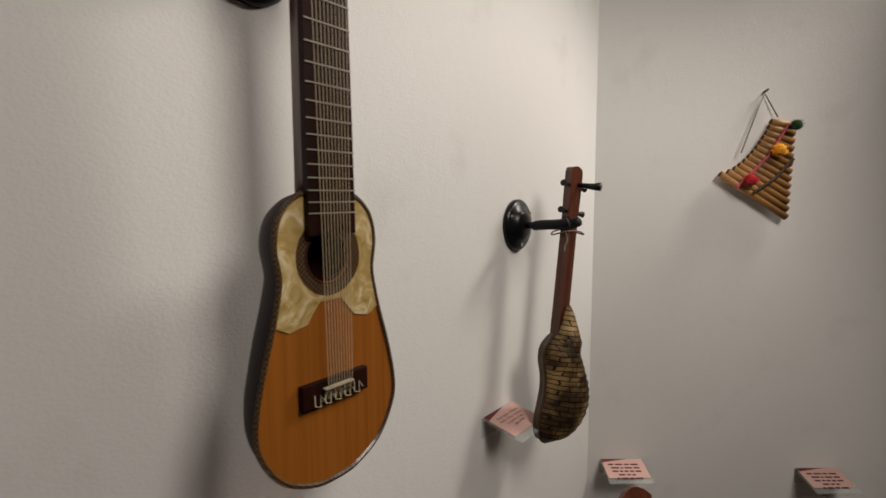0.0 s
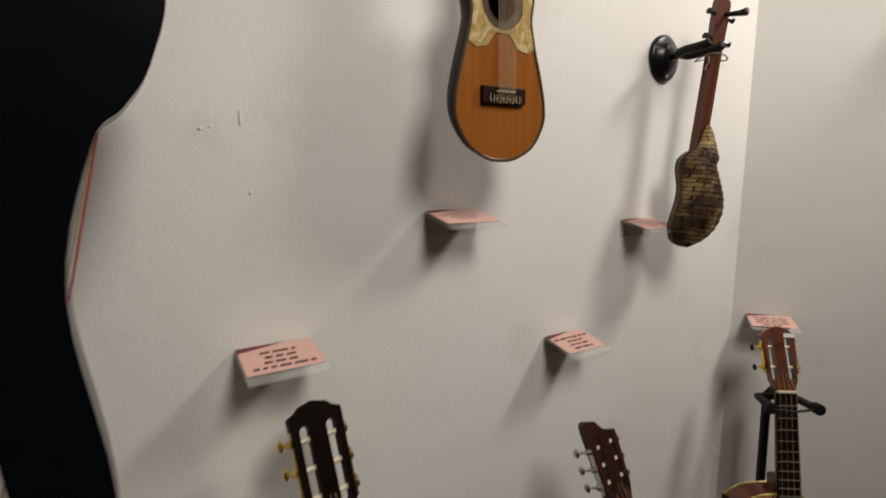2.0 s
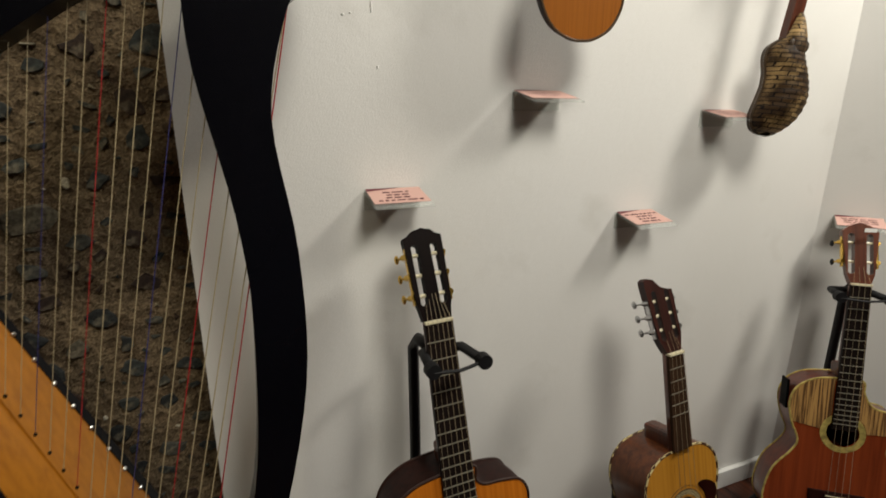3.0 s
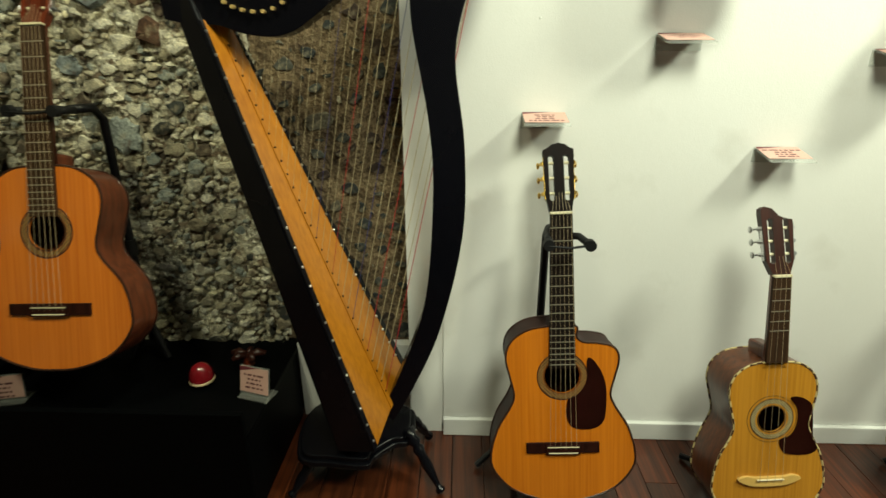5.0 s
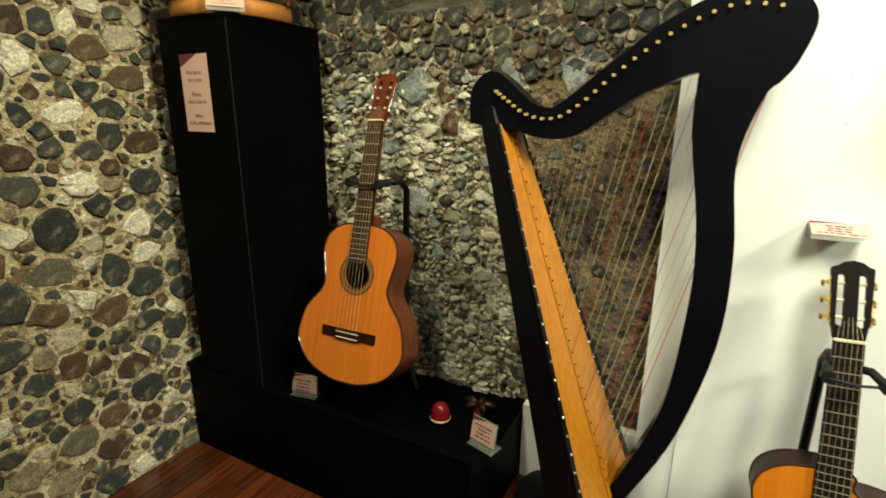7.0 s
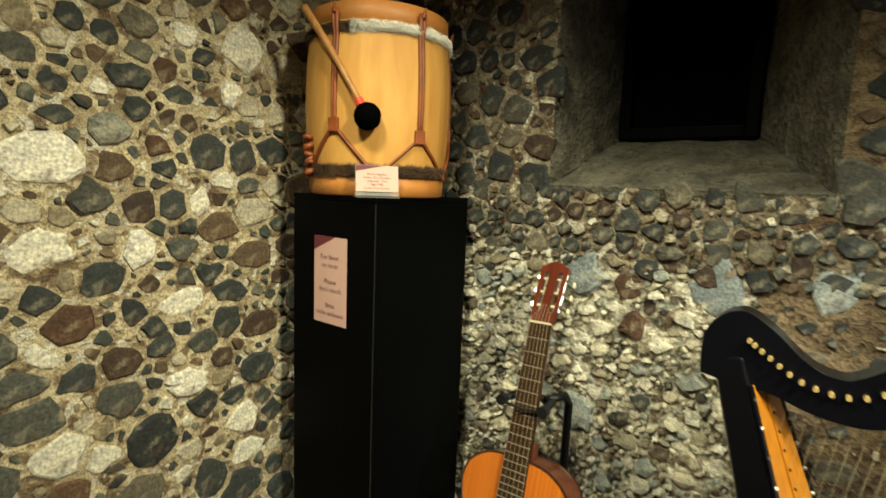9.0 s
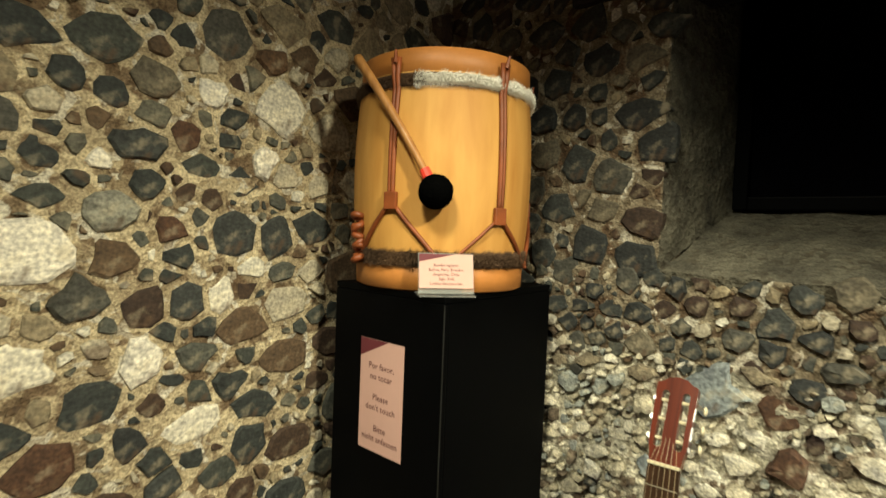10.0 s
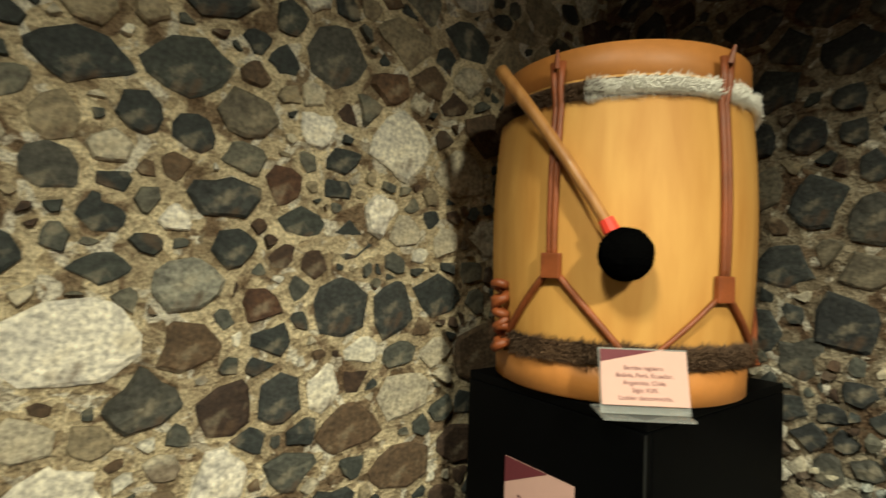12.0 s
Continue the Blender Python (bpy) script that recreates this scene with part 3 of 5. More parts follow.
# thin lighter strip: scuffs and the highlight along the corner, as colour
part("edge_wear", box(PX1 - 0.0012, PY0 - 0.0006, 0.324, PX1 + 0.0006, PY0 + 0.0012, PZ - 0.014), plain("scuffed_edge_highlight", (0.01, 0.0115, 0.012), 0.5, vary=0.9, scale=30), ped, "scuffed corner edge with a painted highlight")
part("top", box(PX0, PY0, PZ - 0.0115, PX1, PY1, PZ, 0.002), BLACK, ped)


# ---- label holders ----
def sheet(parent, w, h, m, lines, size, top=0.014, bars=None):
    card = part("card", box(-w / 2, -h, 0, w / 2, 0, 0.0006), PINK, parent, "pale pink printed card", m=m)
    bm = bmesh.new()
    bm.faces.new([bm.verts.new(p) for p in ((-w / 2, 0, 0.0009), (-w / 2, -top, 0.0009), (w * 0.15, 0, 0.0009))])
    part("corner_print", bm, MAROON, card, "maroon corner")
    if bars:
        lettering(card, bars, size, Matrix.Translation((0, -top - size * 1.3, 0.0008)), bars=True)
    else:
        lettering(card, lines, size, Matrix.Translation((0, -top - size * 1.15, 0.001)))
    return card


def label_holder(m, w, lines="", bars=None, depth=0.084):
    """A bent clear shelf screwed to the wall with a card on it; origin on the wall at its upper left corner."""
    h = thing("label_holder", "clear acrylic shelf with a pink printed card on the white wall", "label", m, "label holders on the wall")
    tilt = Matrix.Translation((w / 2, 0, 0)) @ pose(0, 0, 0, 13)
    bm = box(-w / 2, -depth, -0.003, w / 2, 0, 0)
    bm.transform(tilt)
    bx(bm, 0, -0.0035, -0.036, w, -0.0005, -0.003)
    part("bracket", bm, ACRYLIC, h, "clear acrylic")
    sheet(h, w * 0.96, depth * 0.78, tilt @ Matrix.Translation((0, -0.003, 0.0008)), lines, 0.0078, 0.012, bars)
    return h


CHARANGO_TEXT = "Charango 6ps.\nBolivia, Perú, Ecuador,\nArgentina, Chile.\nSiglo XVIII."
label_holder(pose(0.288, WALL_Y, 1.108), 0.102, CHARANGO_TEXT)
label_holder(pose(0.762, WALL_Y, 1.075), 0.1, "Charanguito o Mulita.\nBolivia, Perú, Ecuador,\nArgentina, Chile.\nSiglo XVIII.")
label_holder(pose(0.553, WALL_Y, 0.861), 0.1, bars=(11, 5, 6, 6))
label_holder(pose(0.003, WALL_Y, 0.939), 0.102, bars=(6, 5, 6, 10))
for s, z, w in ((0.03, 0.808, 0.106), (0.525, 0.783, 0.11)):
    p = CORNER + ALONG * s
    label_holder(pose(p.x, p.y, z, 0, 0, -51.3), w, bars=(10, 9, 9, 6, 8))


def easel(m, w, h, lines="", bars=None, lean=-12, size=0.0075):
    """A clear slanted card stand."""
    e = thing("card_stand", "pink printed card in a clear acrylic stand", "label", m)
    back = pose(0, 0, 0.004, 90 + lean)
    bm = box(-w / 2, 0, -0.003, w / 2, h, 0)
    bm.transform(back)
    bx(bm, -w / 2, -0.012, 0, w / 2, 0.04, 0.0025)
    part("stand", bm, ACRYLIC, e, "clear acrylic")
    sheet(e, w * 0.97, h * 0.84, back @ Matrix.Translation((0, h - 0.002, 0.001)), lines, size, 0.013, bars)
    return e


easel(pose(-1.335, 0.368, PZ, 0, 0, 52), 0.093, 0.067, "Bombo legüero.\nBolivia, Perú, Ecuador,\nArgentina, Chile.\nSiglo XVII.\nLuthier desconocido.", lean=-14, size=0.0066)
easel(pose(-1.275, 0.47, 0.25, 0, 0, 12), 0.1, 0.07, bars=(8, 5, 6, 7))
easel(pose(-0.655, 0.51, 0.25, 0, 0, -15), 0.085, 0.08, bars=(8, 5, 6, 7))
note = thing("notice", "pink paper notice taped to the black pedestal", "notice", pose(-1.47, PY0 - 0.0012, 1.299, 90, 0, 0))
notice_card = sheet(note, 0.112, 0.205, Matrix(), "Por favor,\nno tocar", 0.0165, 0.034)
for k, words in ((3, "Please\ndon't touch"), (6, "Bitte\nnicht anfassen")):
    lettering(notice_card, words, 0.0165, Matrix.Translation((0, -0.034 - 0.0165 * 1.15 * (k + 1), 0.001)))


# ---- string instruments ----
def outline(bottom, top, low, up, waist=0.62, cut=False):
    """The closed body outline in x, z; the waist as a share of the lower half width."""
    k = up / low
    right = [(0.0, 0.0), (0.33, 0.012), (0.72, 0.075), (0.97, 0.19), (1.0, 0.29), (0.9, 0.43), (waist + 0.06, 0.55), (waist, 0.62), (k * 0.93, 0.72), (k, 0.83), (k * 0.9, 0.92), (k * 0.62, 0.98), (0.2, 1.0)]
    left = [(-x, v) for x, v in reversed(right[1:])]
    if cut:
        horn = [(0.9, 0.69), (1.0, 0.77), (0.97, 0.815), (0.72, 0.835), (0.45, 0.86), (0.3, 0.93), (0.24, 1.0)] if cut == "deep" else [(0.93, 0.71), (1.0, 0.79), (0.99, 0.845), (0.88, 0.885), (0.64, 0.902), (0.38, 0.91), (0.26, 0.94), (0.24, 1.0)]
        right = right[:8] + [(k * x, v) for x, v in horn]
    return [(p.x, p.y) for p in spline([(x * low, bottom + v * (top - bottom), 0) for x, v in right + left], 5, True)]


def peg(side, z, x, parent, plate, button, slot=True):
    t = part("tuner", tube([(side * (x + 0.002), 0.01, z), (side * (x + 0.009), 0.024, z)], 0.0022, 6), plate, parent, "machine-head tuner")
    part("button", ball((side * (x + 0.011), 0.031, z), 0.0078, n=8, squash=(0.5, 0.9, 1.0)), button, t)
    part("gear", tube([(side * (x + 0.001), 0.002, z), (side * (x + 0.005), 0.014, z)], 0.0052, 8), plate, t)
    if slot:
        part("roller", tube([(side * (x - 0.004), 0.008, z), (side * (x - 0.024), 0.008, z)], 0.0035, 8), IVORY, t, "cream roller")
    else:
        part("post", tube([(side * (x - 0.012), 0.01, z), (side * (x - 0.012), -0.01, z)], 0.003, 8), plate, t)
    return t


def guitar(name, label, m, spec):
    """Built round its bridge: x to the right, z up the strings, y into the body."""
    g = thing(name, label, "guitar", m)
    S = spec
    out, D, nut, hz, hr = S["outline"], S["depth"], S["nut"], S["hole"], S["hole_r"]
    hole = circle(0, hz, hr, 32)
    bk = S.get("back_size", 0.99)
    top = part("soundboard", slab(out, 0.0, 0.003, [hole]), S["top"], g, S["top_label"])
    n = len(out)
    bm = bmesh.new()
    bowl = ((0.002, 1.0, hz), (D * 0.5, 1.004, hz), (D, bk, hz)) if bk > 0.95 else tuple((0.002 + (D - 0.002) * f, bk + (1 - bk) * (1 - f ** 2.2) ** 0.5, hz) for f in (0, 0.2, 0.4, 0.6, 0.8, 0.93, 1.0))
    rings = [[bm.verts.new((x * k, y, z0 + (z - z0) * k)) for x, z in out] for y, k, z0 in bowl]
    for a, c in zip(rings, rings[1:]):
        for i in range(n):
            bm.faces.new((a[i], a[(i + 1) % n], c[(i + 1) % n], c[i]))
    part("sides", bm, S["side"], g, smooth=True)
    part("back", slab([(x * bk, hz + (z - hz) * bk) for x, z in out], D, D + 0.003), S["side"], g)
    part("binding", tube([(x, 0.0005, z) for x, z in out], 0.0026, 6, closed=True), S["binding"], g)
    part("back_binding", tube([(x * bk, D, hz + (z - hz) * bk) for x, z in out], 0.0026, 6, closed=True), S["binding"], g)
    for r0, r1, mt in S["rings"]:
        part("rosette", slab(circle(0, hz, r1, 40), -0.0006, 0.0004, [circle(0, hz, r0, 40)]), mt, top)
    w0, w1, zb = S["neck"]
    ztop = max(z for x, z in out)
    q = [(-w1, zb), (w1, zb), (w0, nut), (-w0, nut)]
    fb = part("fingerboard", slab(q, -0.008, -0.0007), S["board"], g)
    wt = w0 + (w1 - w0) * (nut - ztop) / (nut - zb)
    bm = bmesh.new()
    prof = [(-1, -0.0005), (-0.95, 0.008), (-0.55, 0.017), (0, 0.02), (0.55, 0.017), (0.95, 0.008), (1, -0.0005)]
    deep = S.get("neck_deep", 1.0)
    a = [bm.verts.new((x * wt, y * 1.1 * deep, ztop - 0.01)) for x, y in prof]
    c = [bm.verts.new((x * w0, y * deep, nut + 0.004)) for x, y in prof]
    for i in range(len(prof) - 1):
        bm.faces.new((a[i], a[i + 1], c[i + 1], c[i]))
    bm.faces.new(a), bm.faces.new(c)
    part("neck", bm, S["neck_mat"], g, smooth=True)
    if S.get("heel", True):
        part("heel", box(-0.016, 0.0, ztop - 0.015, 0.016, D * 0.8, ztop + 0.03, 0.008), S["neck_mat"], g)
    for i in range(1, S["frets"] + 1):
        z = nut * 2 ** (-i / 12.0)
        if z > zb + 0.003:
            w = w0 + (w1 - w0) * (nut - z) / (nut - zb)
            part("fret", box(-w, -0.0092, z - 0.0007, w, -0.0078, z + 0.0007), FRET, fb)
    part("nut", box(-w0, -0.012, nut - 0.001, w0, 0.0, nut + 0.004, 0.001), IVORY, g)
    hd = new("head")
    hd.parent, hd.matrix_basis = g, Matrix.Translation((0, -0.004, nut + 0.004)) @ pose(0, 0, 0, -S.get("head_tilt", 12))
    HL, hw = S["head"]
    if S["style"] == "slotted":
        crest = [(-w0, 0), (-hw * 0.82, 0.02), (-hw * 0.9, 0.03), (-hw, HL * 0.88), (-hw * 0.97, HL * 0.905), (-hw * 0.72, HL * 0.925), (-hw * 0.45, HL * 0.975), (-hw * 0.2, HL * 0.985), (0, HL), (hw * 0.2, HL * 0.985), (hw * 0.45, HL * 0.975), (hw * 0.72, HL * 0.925), (hw * 0.97, HL * 0.905), (hw, HL * 0.88), (hw * 0.9, 0.03), (hw * 0.82, 0.02), (w0, 0)]
    elif S["style"] == "swept":
        crest = [(-w0, 0), (-hw * 0.9, 0.03), (-hw * 1.05, HL * 0.9), (-hw * 1.02, HL * 0.97), (-hw * 0.8, HL), (-hw * 0.3, HL * 0.965), (hw * 0.1, HL * 0.86), (hw * 0.55, HL * 0.81), (hw * 0.95, HL * 0.8), (hw * 0.98, HL * 0.72), (hw * 0.85, 0.03), (w0, 0)]
    else:
        crest = [(-w0, 0), (-hw * 0.75, 0.022), (-hw, HL * 0.86), (-hw * 0.6, HL * 0.95), (-hw * 0.15, HL), (hw * 0.15, HL), (hw * 0.6, HL * 0.95), (hw, HL * 0.86), (hw * 0.75, 0.022), (w0, 0)]
    slots = []
    if S["slots"]:
        for s in (-1, 1):
            cx, z0, z1, sw = s * hw * 0.5, HL * 0.2, HL * 0.78, hw * 0.19
            slots.append([(cx + sw * math.cos(t), (z1 if math.sin(t) > 0 else z0) + sw * math.sin(t)) for t in [2 * math.pi * (i + 0.5) / 12 for i in range(12)]])
    part("headstock", slab(crest, 0.0, 0.016, slots), S["head_mat"], hd)
    zs = [HL * f for f in S["pegs"]]
    for s in (-1, 1):
        if S["slots"]:
            part("gear_plate", box(s * hw * 0.94 - 0.002, 0.003, zs[0] - 0.014, s * hw * 0.94 + 0.002, 0.013, zs[-1] + 0.014, 0.001), S["metal"], hd)
        for z in zs:
            peg(s, z, hw * 0.92, hd, S["metal"], S["button"], S["slots"])
    # bridge
    bw = S["bridge"]
    if S.get("moustache"):
        wing = spline([(-bw, 0.004, 0), (-bw * 0.75, 0.012, 0), (-bw * 0.45, 0.009, 0), (0, 0.009, 0), (bw * 0.45, 0.009, 0), (bw * 0.75, 0.012, 0), (bw, 0.004, 0), (bw * 0.7, -0.008, 0), (bw * 0.35, -0.013, 0), (-bw * 0.35, -0.013, 0), (-bw * 0.7, -0.008, 0)], 4, True)
        br = part("bridge", slab([(p.x, p.y) for p in wing], -0.007, 0.001), S["bridge_mat"], g)
    elif S.get("flat_bridge"):
        br = part("bridge", box(-bw, -0.0065, -0.011, bw, 0.001, 0.011, 0.001), S["bridge_mat"], g)
        for i in range(5):
            x = bw * 0.6 * (i / 2 - 1)
            part("string_knot", tube([(x - 0.003, -0.0072, 0.001), (x - 0.003, -0.0075, -0.009), (x + 0.003, -0.0075, -0.011), (x + 0.003, -0.0072, 0.0), (x + 0.008, -0.0072, -0.007)], 0.0005, 5), IVORY, br, "white string tie")
    else:
        bm = box(-bw, -0.005, -0.013, bw, 0.001, 0.013, 0.0015)
        bx(bm, -bw * 0.47, -0.009, -0.015, bw * 0.47, 0.0, 0.008, 0.001)
        br = part("bridge", bm, S["bridge_mat"], g)
        part("tie_block", box(-bw * 0.4, -0.0102, -0.0122, bw * 0.4, -0.0088, -0.0098, 0.0004), S.get("tie", IVORY), br)
    part("saddle", box(-bw * 0.43, -0.0112, 0.0035, bw * 0.43, -0.005, 0.0052, 0.0004), IVORY, br)
    k = S["strings"]
    for i in range(k):
        f = i / (k - 1) * 2 - 1
        e = (f * w0 * 0.62, -0.012 + S.get("sink", 0.014), nut + 0.03 + 0.02 * (1 - abs(f))) if S["slots"] else (f * hw * 0.6, 0.004, nut + 0.05)
        part("string", tube([(f * bw * 0.36, -0.004, -0.012), (f * bw * 0.36, -0.0118, 0.005), (f * w0 * 0.84, -0.0125, nut + 0.002), e], S.get("gauge", 0.00042), 5), S.get("string_mat", NYLON if i >= k // 2 else STEEL), g)
    return g


def stand(m, height, yoke_z, yoke_w, foot, back, arm_z, label, reach=0.2):
    """A tube stand: tripod, upright, lower arms and padded yoke; origin on the floor, y behind the instrument."""
    s = thing("guitar_stand", label, "stand", m)
    part("upright", tube([(foot, back, 0.06), (foot, back, height * 0.45), (foot, back + 0.01, yoke_z - 0.03), (foot, back - 0.02, yoke_z), (foot * 0.6, back - 0.07, yoke_z)], 0.0105, 10), BLACK_METAL, s, smooth=True)
    part("collar", tube([(foot, back, height * 0.44), (foot, back, height * 0.5)], 0.0145, 12), RUBBER, s)
    for a in (-2.5, -0.6, 1.57):
        part("leg", tube([(foot, back, 0.12), (foot + reach * math.cos(a), back + reach * 0.7 * math.sin(a), 0.012)], 0.008, 8), BLACK_METAL, s)
    for k in (-1, 1):
        part("lower_arm", tube([(foot, back, arm_z + 0.02), (k * 0.08, back - 0.03, arm_z), (k * 0.085, -0.05, arm_z - 0.005), (k * 0.085, -0.07, arm_z + 0.012)], 0.009, 8), RUBBER, s, smooth=True)
        y = part("yoke_arm", tube([(foot * 0.4, back - 0.07, yoke_z), (k * yoke_w * 0.8, back - 0.075, yoke_z), (k * yoke_w, back - 0.14, yoke_z + 0.004)], 0.0085, 10), RUBBER, s, smooth=True)
        part("knob", tube([(k * yoke_w, back - 0.135, yoke_z + 0.004), (k * yoke_w, back - 0.152, yoke_z + 0.005)], 0.0125, 14), RUBBER, y)
    part("strap", tube([(-yoke_w, back - 0.15, yoke_z + 0.003), (0, back - 0.152, yoke_z), (yoke_w * 0.9, back - 0.146, yoke_z + 0.004)], 0.003, 6), RUBBER, s)
    return s


cutaway = outline(-0.14, 0.30, 0.17, 0.13, 0.66, True)
g1 = guitar("classical_guitar", "amber cutaway classical guitar with dark pickguard on a black stand", pose(0.114, 0.429, 0.19, -12.4, -2.9, 0), dict(
    outline=cutaway, depth=0.085, nut=0.56, hole=0.178, hole_r=0.041, top=SPRUCE_AMBER, top_label="amber spruce soundboard", side=ROSEWOOD, binding=DARK_EDGE,
    rings=((0.0415, 0.044, DARK_EDGE), (0.045, 0.056, ROSETTE), (0.0565, 0.059, DARK_EDGE)), neck=(0.0245, 0.03, 0.2), board=EBONY, neck_mat=MAHOGANY, frets=19,
    style="slotted", slots=True, head=(0.155, 0.034), head_mat=HEAD_DARK, pegs=(0.27, 0.49, 0.71), metal=GOLD, button=GOLD, bridge=0.086, bridge_mat=ROSEWOOD, strings=6))
guard = [(0.012, 0.118), (0.03, 0.128), (0.05, 0.15), (0.059, 0.178), (0.056, 0.2), (0.06, 0.222), (0.075, 0.213), (0.094, 0.18), (0.102, 0.14), (0.1, 0.08), (0.088, 0.055), (0.06, 0.045), (0.025, 0.05), (0.01, 0.075)]
part("pickguard", slab([(p.x, p.y) for p in spline([(x, z, 0) for x, z in guard], 4, True)], -0.0015, -0.0002), GUARD, g1, "dark tortoise pickguard")
stand(pose(0.098, 0.53, 0), 0.7, 0.68, 0.044, -0.024, 0.1, 0.04, "black tubular stand holding the cutaway guitar")

plain_body = outline(-0.137, 0.315, 0.183, 0.128, 0.6)
gl = guitar("classical_guitar", "orange classical guitar on a stand on the black bench", pose(-1.04, 0.43, 0.541, -18, -1.6, 0), dict(
    outline=plain_body, depth=0.09, nut=0.613, hole=0.172, hole_r=0.041, top=SPRUCE_ORANGE, top_label="orange cedar soundboard", side=MAHOGANY, binding=DARK_EDGE,
    rings=((0.0415, 0.045, DARK_EDGE), (0.046, 0.056, ROSETTE), (0.057, 0.06, DARK_EDGE)), neck=(0.025, 0.03, 0.205), board=BROWN_NECK, neck_mat=MAHOGANY, frets=19,
    style="slotted", slots=True, head=(0.15, 0.034), head_mat=RED_WOOD, pegs=(0.27, 0.49, 0.71), metal=CHROME, button=IVORY, bridge=0.093, bridge_mat=ROSEWOOD, strings=6))
stand(pose(-1.055, 0.59, 0.25), 0.72, 0.7, 0.05, 0.045, 0.1, 0.145, "black tubular stand on the bench holding the orange guitar", 0.06)

g2 = guitar("small_guitar", "small honey-coloured guitar with chequered edging and dark pickguard", pose(0.588, 0.396, 0.139, -12, -2.4, 3), dict(
    outline=outline(-0.11, 0.288, 0.13, 0.1, 0.66), depth=0.1, nut=0.486, hole=0.151, hole_r=0.031, top=SPRUCE_HONEY, top_label="honey spruce soundboard", side=SIDE_BROWN, binding=BINDING_CHECK,
    rings=((0.0315, 0.0335, DARK_EDGE), (0.038, 0.048, ROSETTE_PALE), (0.0485, 0.05, DARK_EDGE), (0.056, 0.057, DARK_EDGE)), neck=(0.019, 0.024, 0.29), board=BROWN_NECK, neck_mat=MAHOGANY, frets=5,
    style="swept", slots=True, head=(0.15, 0.034), head_mat=HEAD_RED, pegs=(0.3, 0.49, 0.68), metal=CHROME, button=CHROME, bridge=0.073, bridge_mat=BRIDGE_PALE, strings=4, moustache=True))
gp = [(0.02, 0.098), (0.045, 0.11), (0.058, 0.14), (0.056, 0.175), (0.04, 0.2), (0.062, 0.202), (0.088, 0.185), (0.094, 0.15), (0.098, 0.1), (0.11, 0.075), (0.09, 0.06), (0.045, 0.062), (0.028, 0.072)]
part("pickguard", slab([(p.x, p.y) for p in spline([(x, z, 0) for x, z in gp], 4, True)], -0.0015, -0.0002), GUARD, g2, "dark tortoise pickguard")
part("fingerboard_tip", slab([(-0.025, 0.288), (0.025, 0.288), (0.028, 0.275), (0, 0.3), (-0.028, 0.275)], -0.001, -0.0002), SPRUCE_HONEY, g2)
low = thing("instrument_cradle", "low black tubular cradle under the small guitar", "stand", pose(0.6, 0.44, 0, 0, 0, 3))
for k in (-1, 1):
    part("arm", tube([(k * 0.06, 0.14, 0.3), (k * 0.065, 0.12, 0.03), (k * 0.07, -0.05, 0.02), (k * 0.07, -0.07, 0.036)], 0.008, 8), BLACK_METAL, low, smooth=True)
    part("foot", tube([(k * 0.065, 0.12, 0.028), (k * 0.1, 0.17, 0.009)], 0.008, 8), BLACK_METAL, low)
part("crossbar", tube([(-0.06, 0.14, 0.3), (0.06, 0.14, 0.3)], 0.008, 8), BLACK_METAL, low)

uke_body = outline(-0.13, 0.292, 0.155, 0.118, 0.6, "deep")
uke = guitar("electro_acoustic_ukulele", "red mahogany cutaway ukulele with zebrano upper panels and gold ring", pose(1.074, 0.417, 0.17, -12, 0, -37), dict(
    outline=uke_body, depth=0.075, nut=0.52, hole=0.16, hole_r=0.034, top=UKE_TOP, top_label="red mahogany soundboard", side=RED_WOOD, binding=GOLD_RING,
    rings=((0.0345, 0.048, GOLD_RING),), neck=(0.021, 0.026, 0.17), board=EBONY, neck_mat=MAHOGANY, frets=18,
    style="plain", slots=True, head=(0.145, 0.038), head_mat=MAHOGANY, pegs=(0.36, 0.68), metal=GOLD, button=BLACK_METAL, bridge=0.06, bridge_mat=ROSEWOOD, strings=4))
up = [(x * 0.985, z) for x, z in uke_body if z > 0.165]
lo_z = 0.165
arc = circle(0, 0.16, 0.0485, 40)
for s in (-1, 1):
    rim = sorted([(x, z) for x, z in up if x * s > 0.028], key=lambda p: p[1])
    pts = [(s * 0.0275, max(z for x, z in rim)), (s * 0.0275, 0.202), (s * 0.042, 0.186), (s * 0.0485, lo_z)] + rim
    part("zebrano_panel", slab(pts, -0.0014, -0.0002), ZEBRA, uke, "striped zebrano panel")
bm = box(-0.122, 0.012, 0.2, -0.1165, 0.05, 0.272, 0.002)
part("preamp", bm, BLACK, uke, "black preamp panel in the side")
part("tag", box(-0.012, -0.0012, 0.645, 0.012, 0.0, 0.654), TRIM, uke, "white sticker", m=pose(0, -0.02, 0.0, 0))
stand(pose(1.137, 0.507, 0, 0, 0, -37), 0.68, 0.655, 0.05, 0.03, 0.1, 0.03, "black tubular stand holding the red ukulele")

CH = (0.348, 0.577, 1.272)
ch_out = outline(-0.088, 0.18, 0.079, 0.056, 0.72)
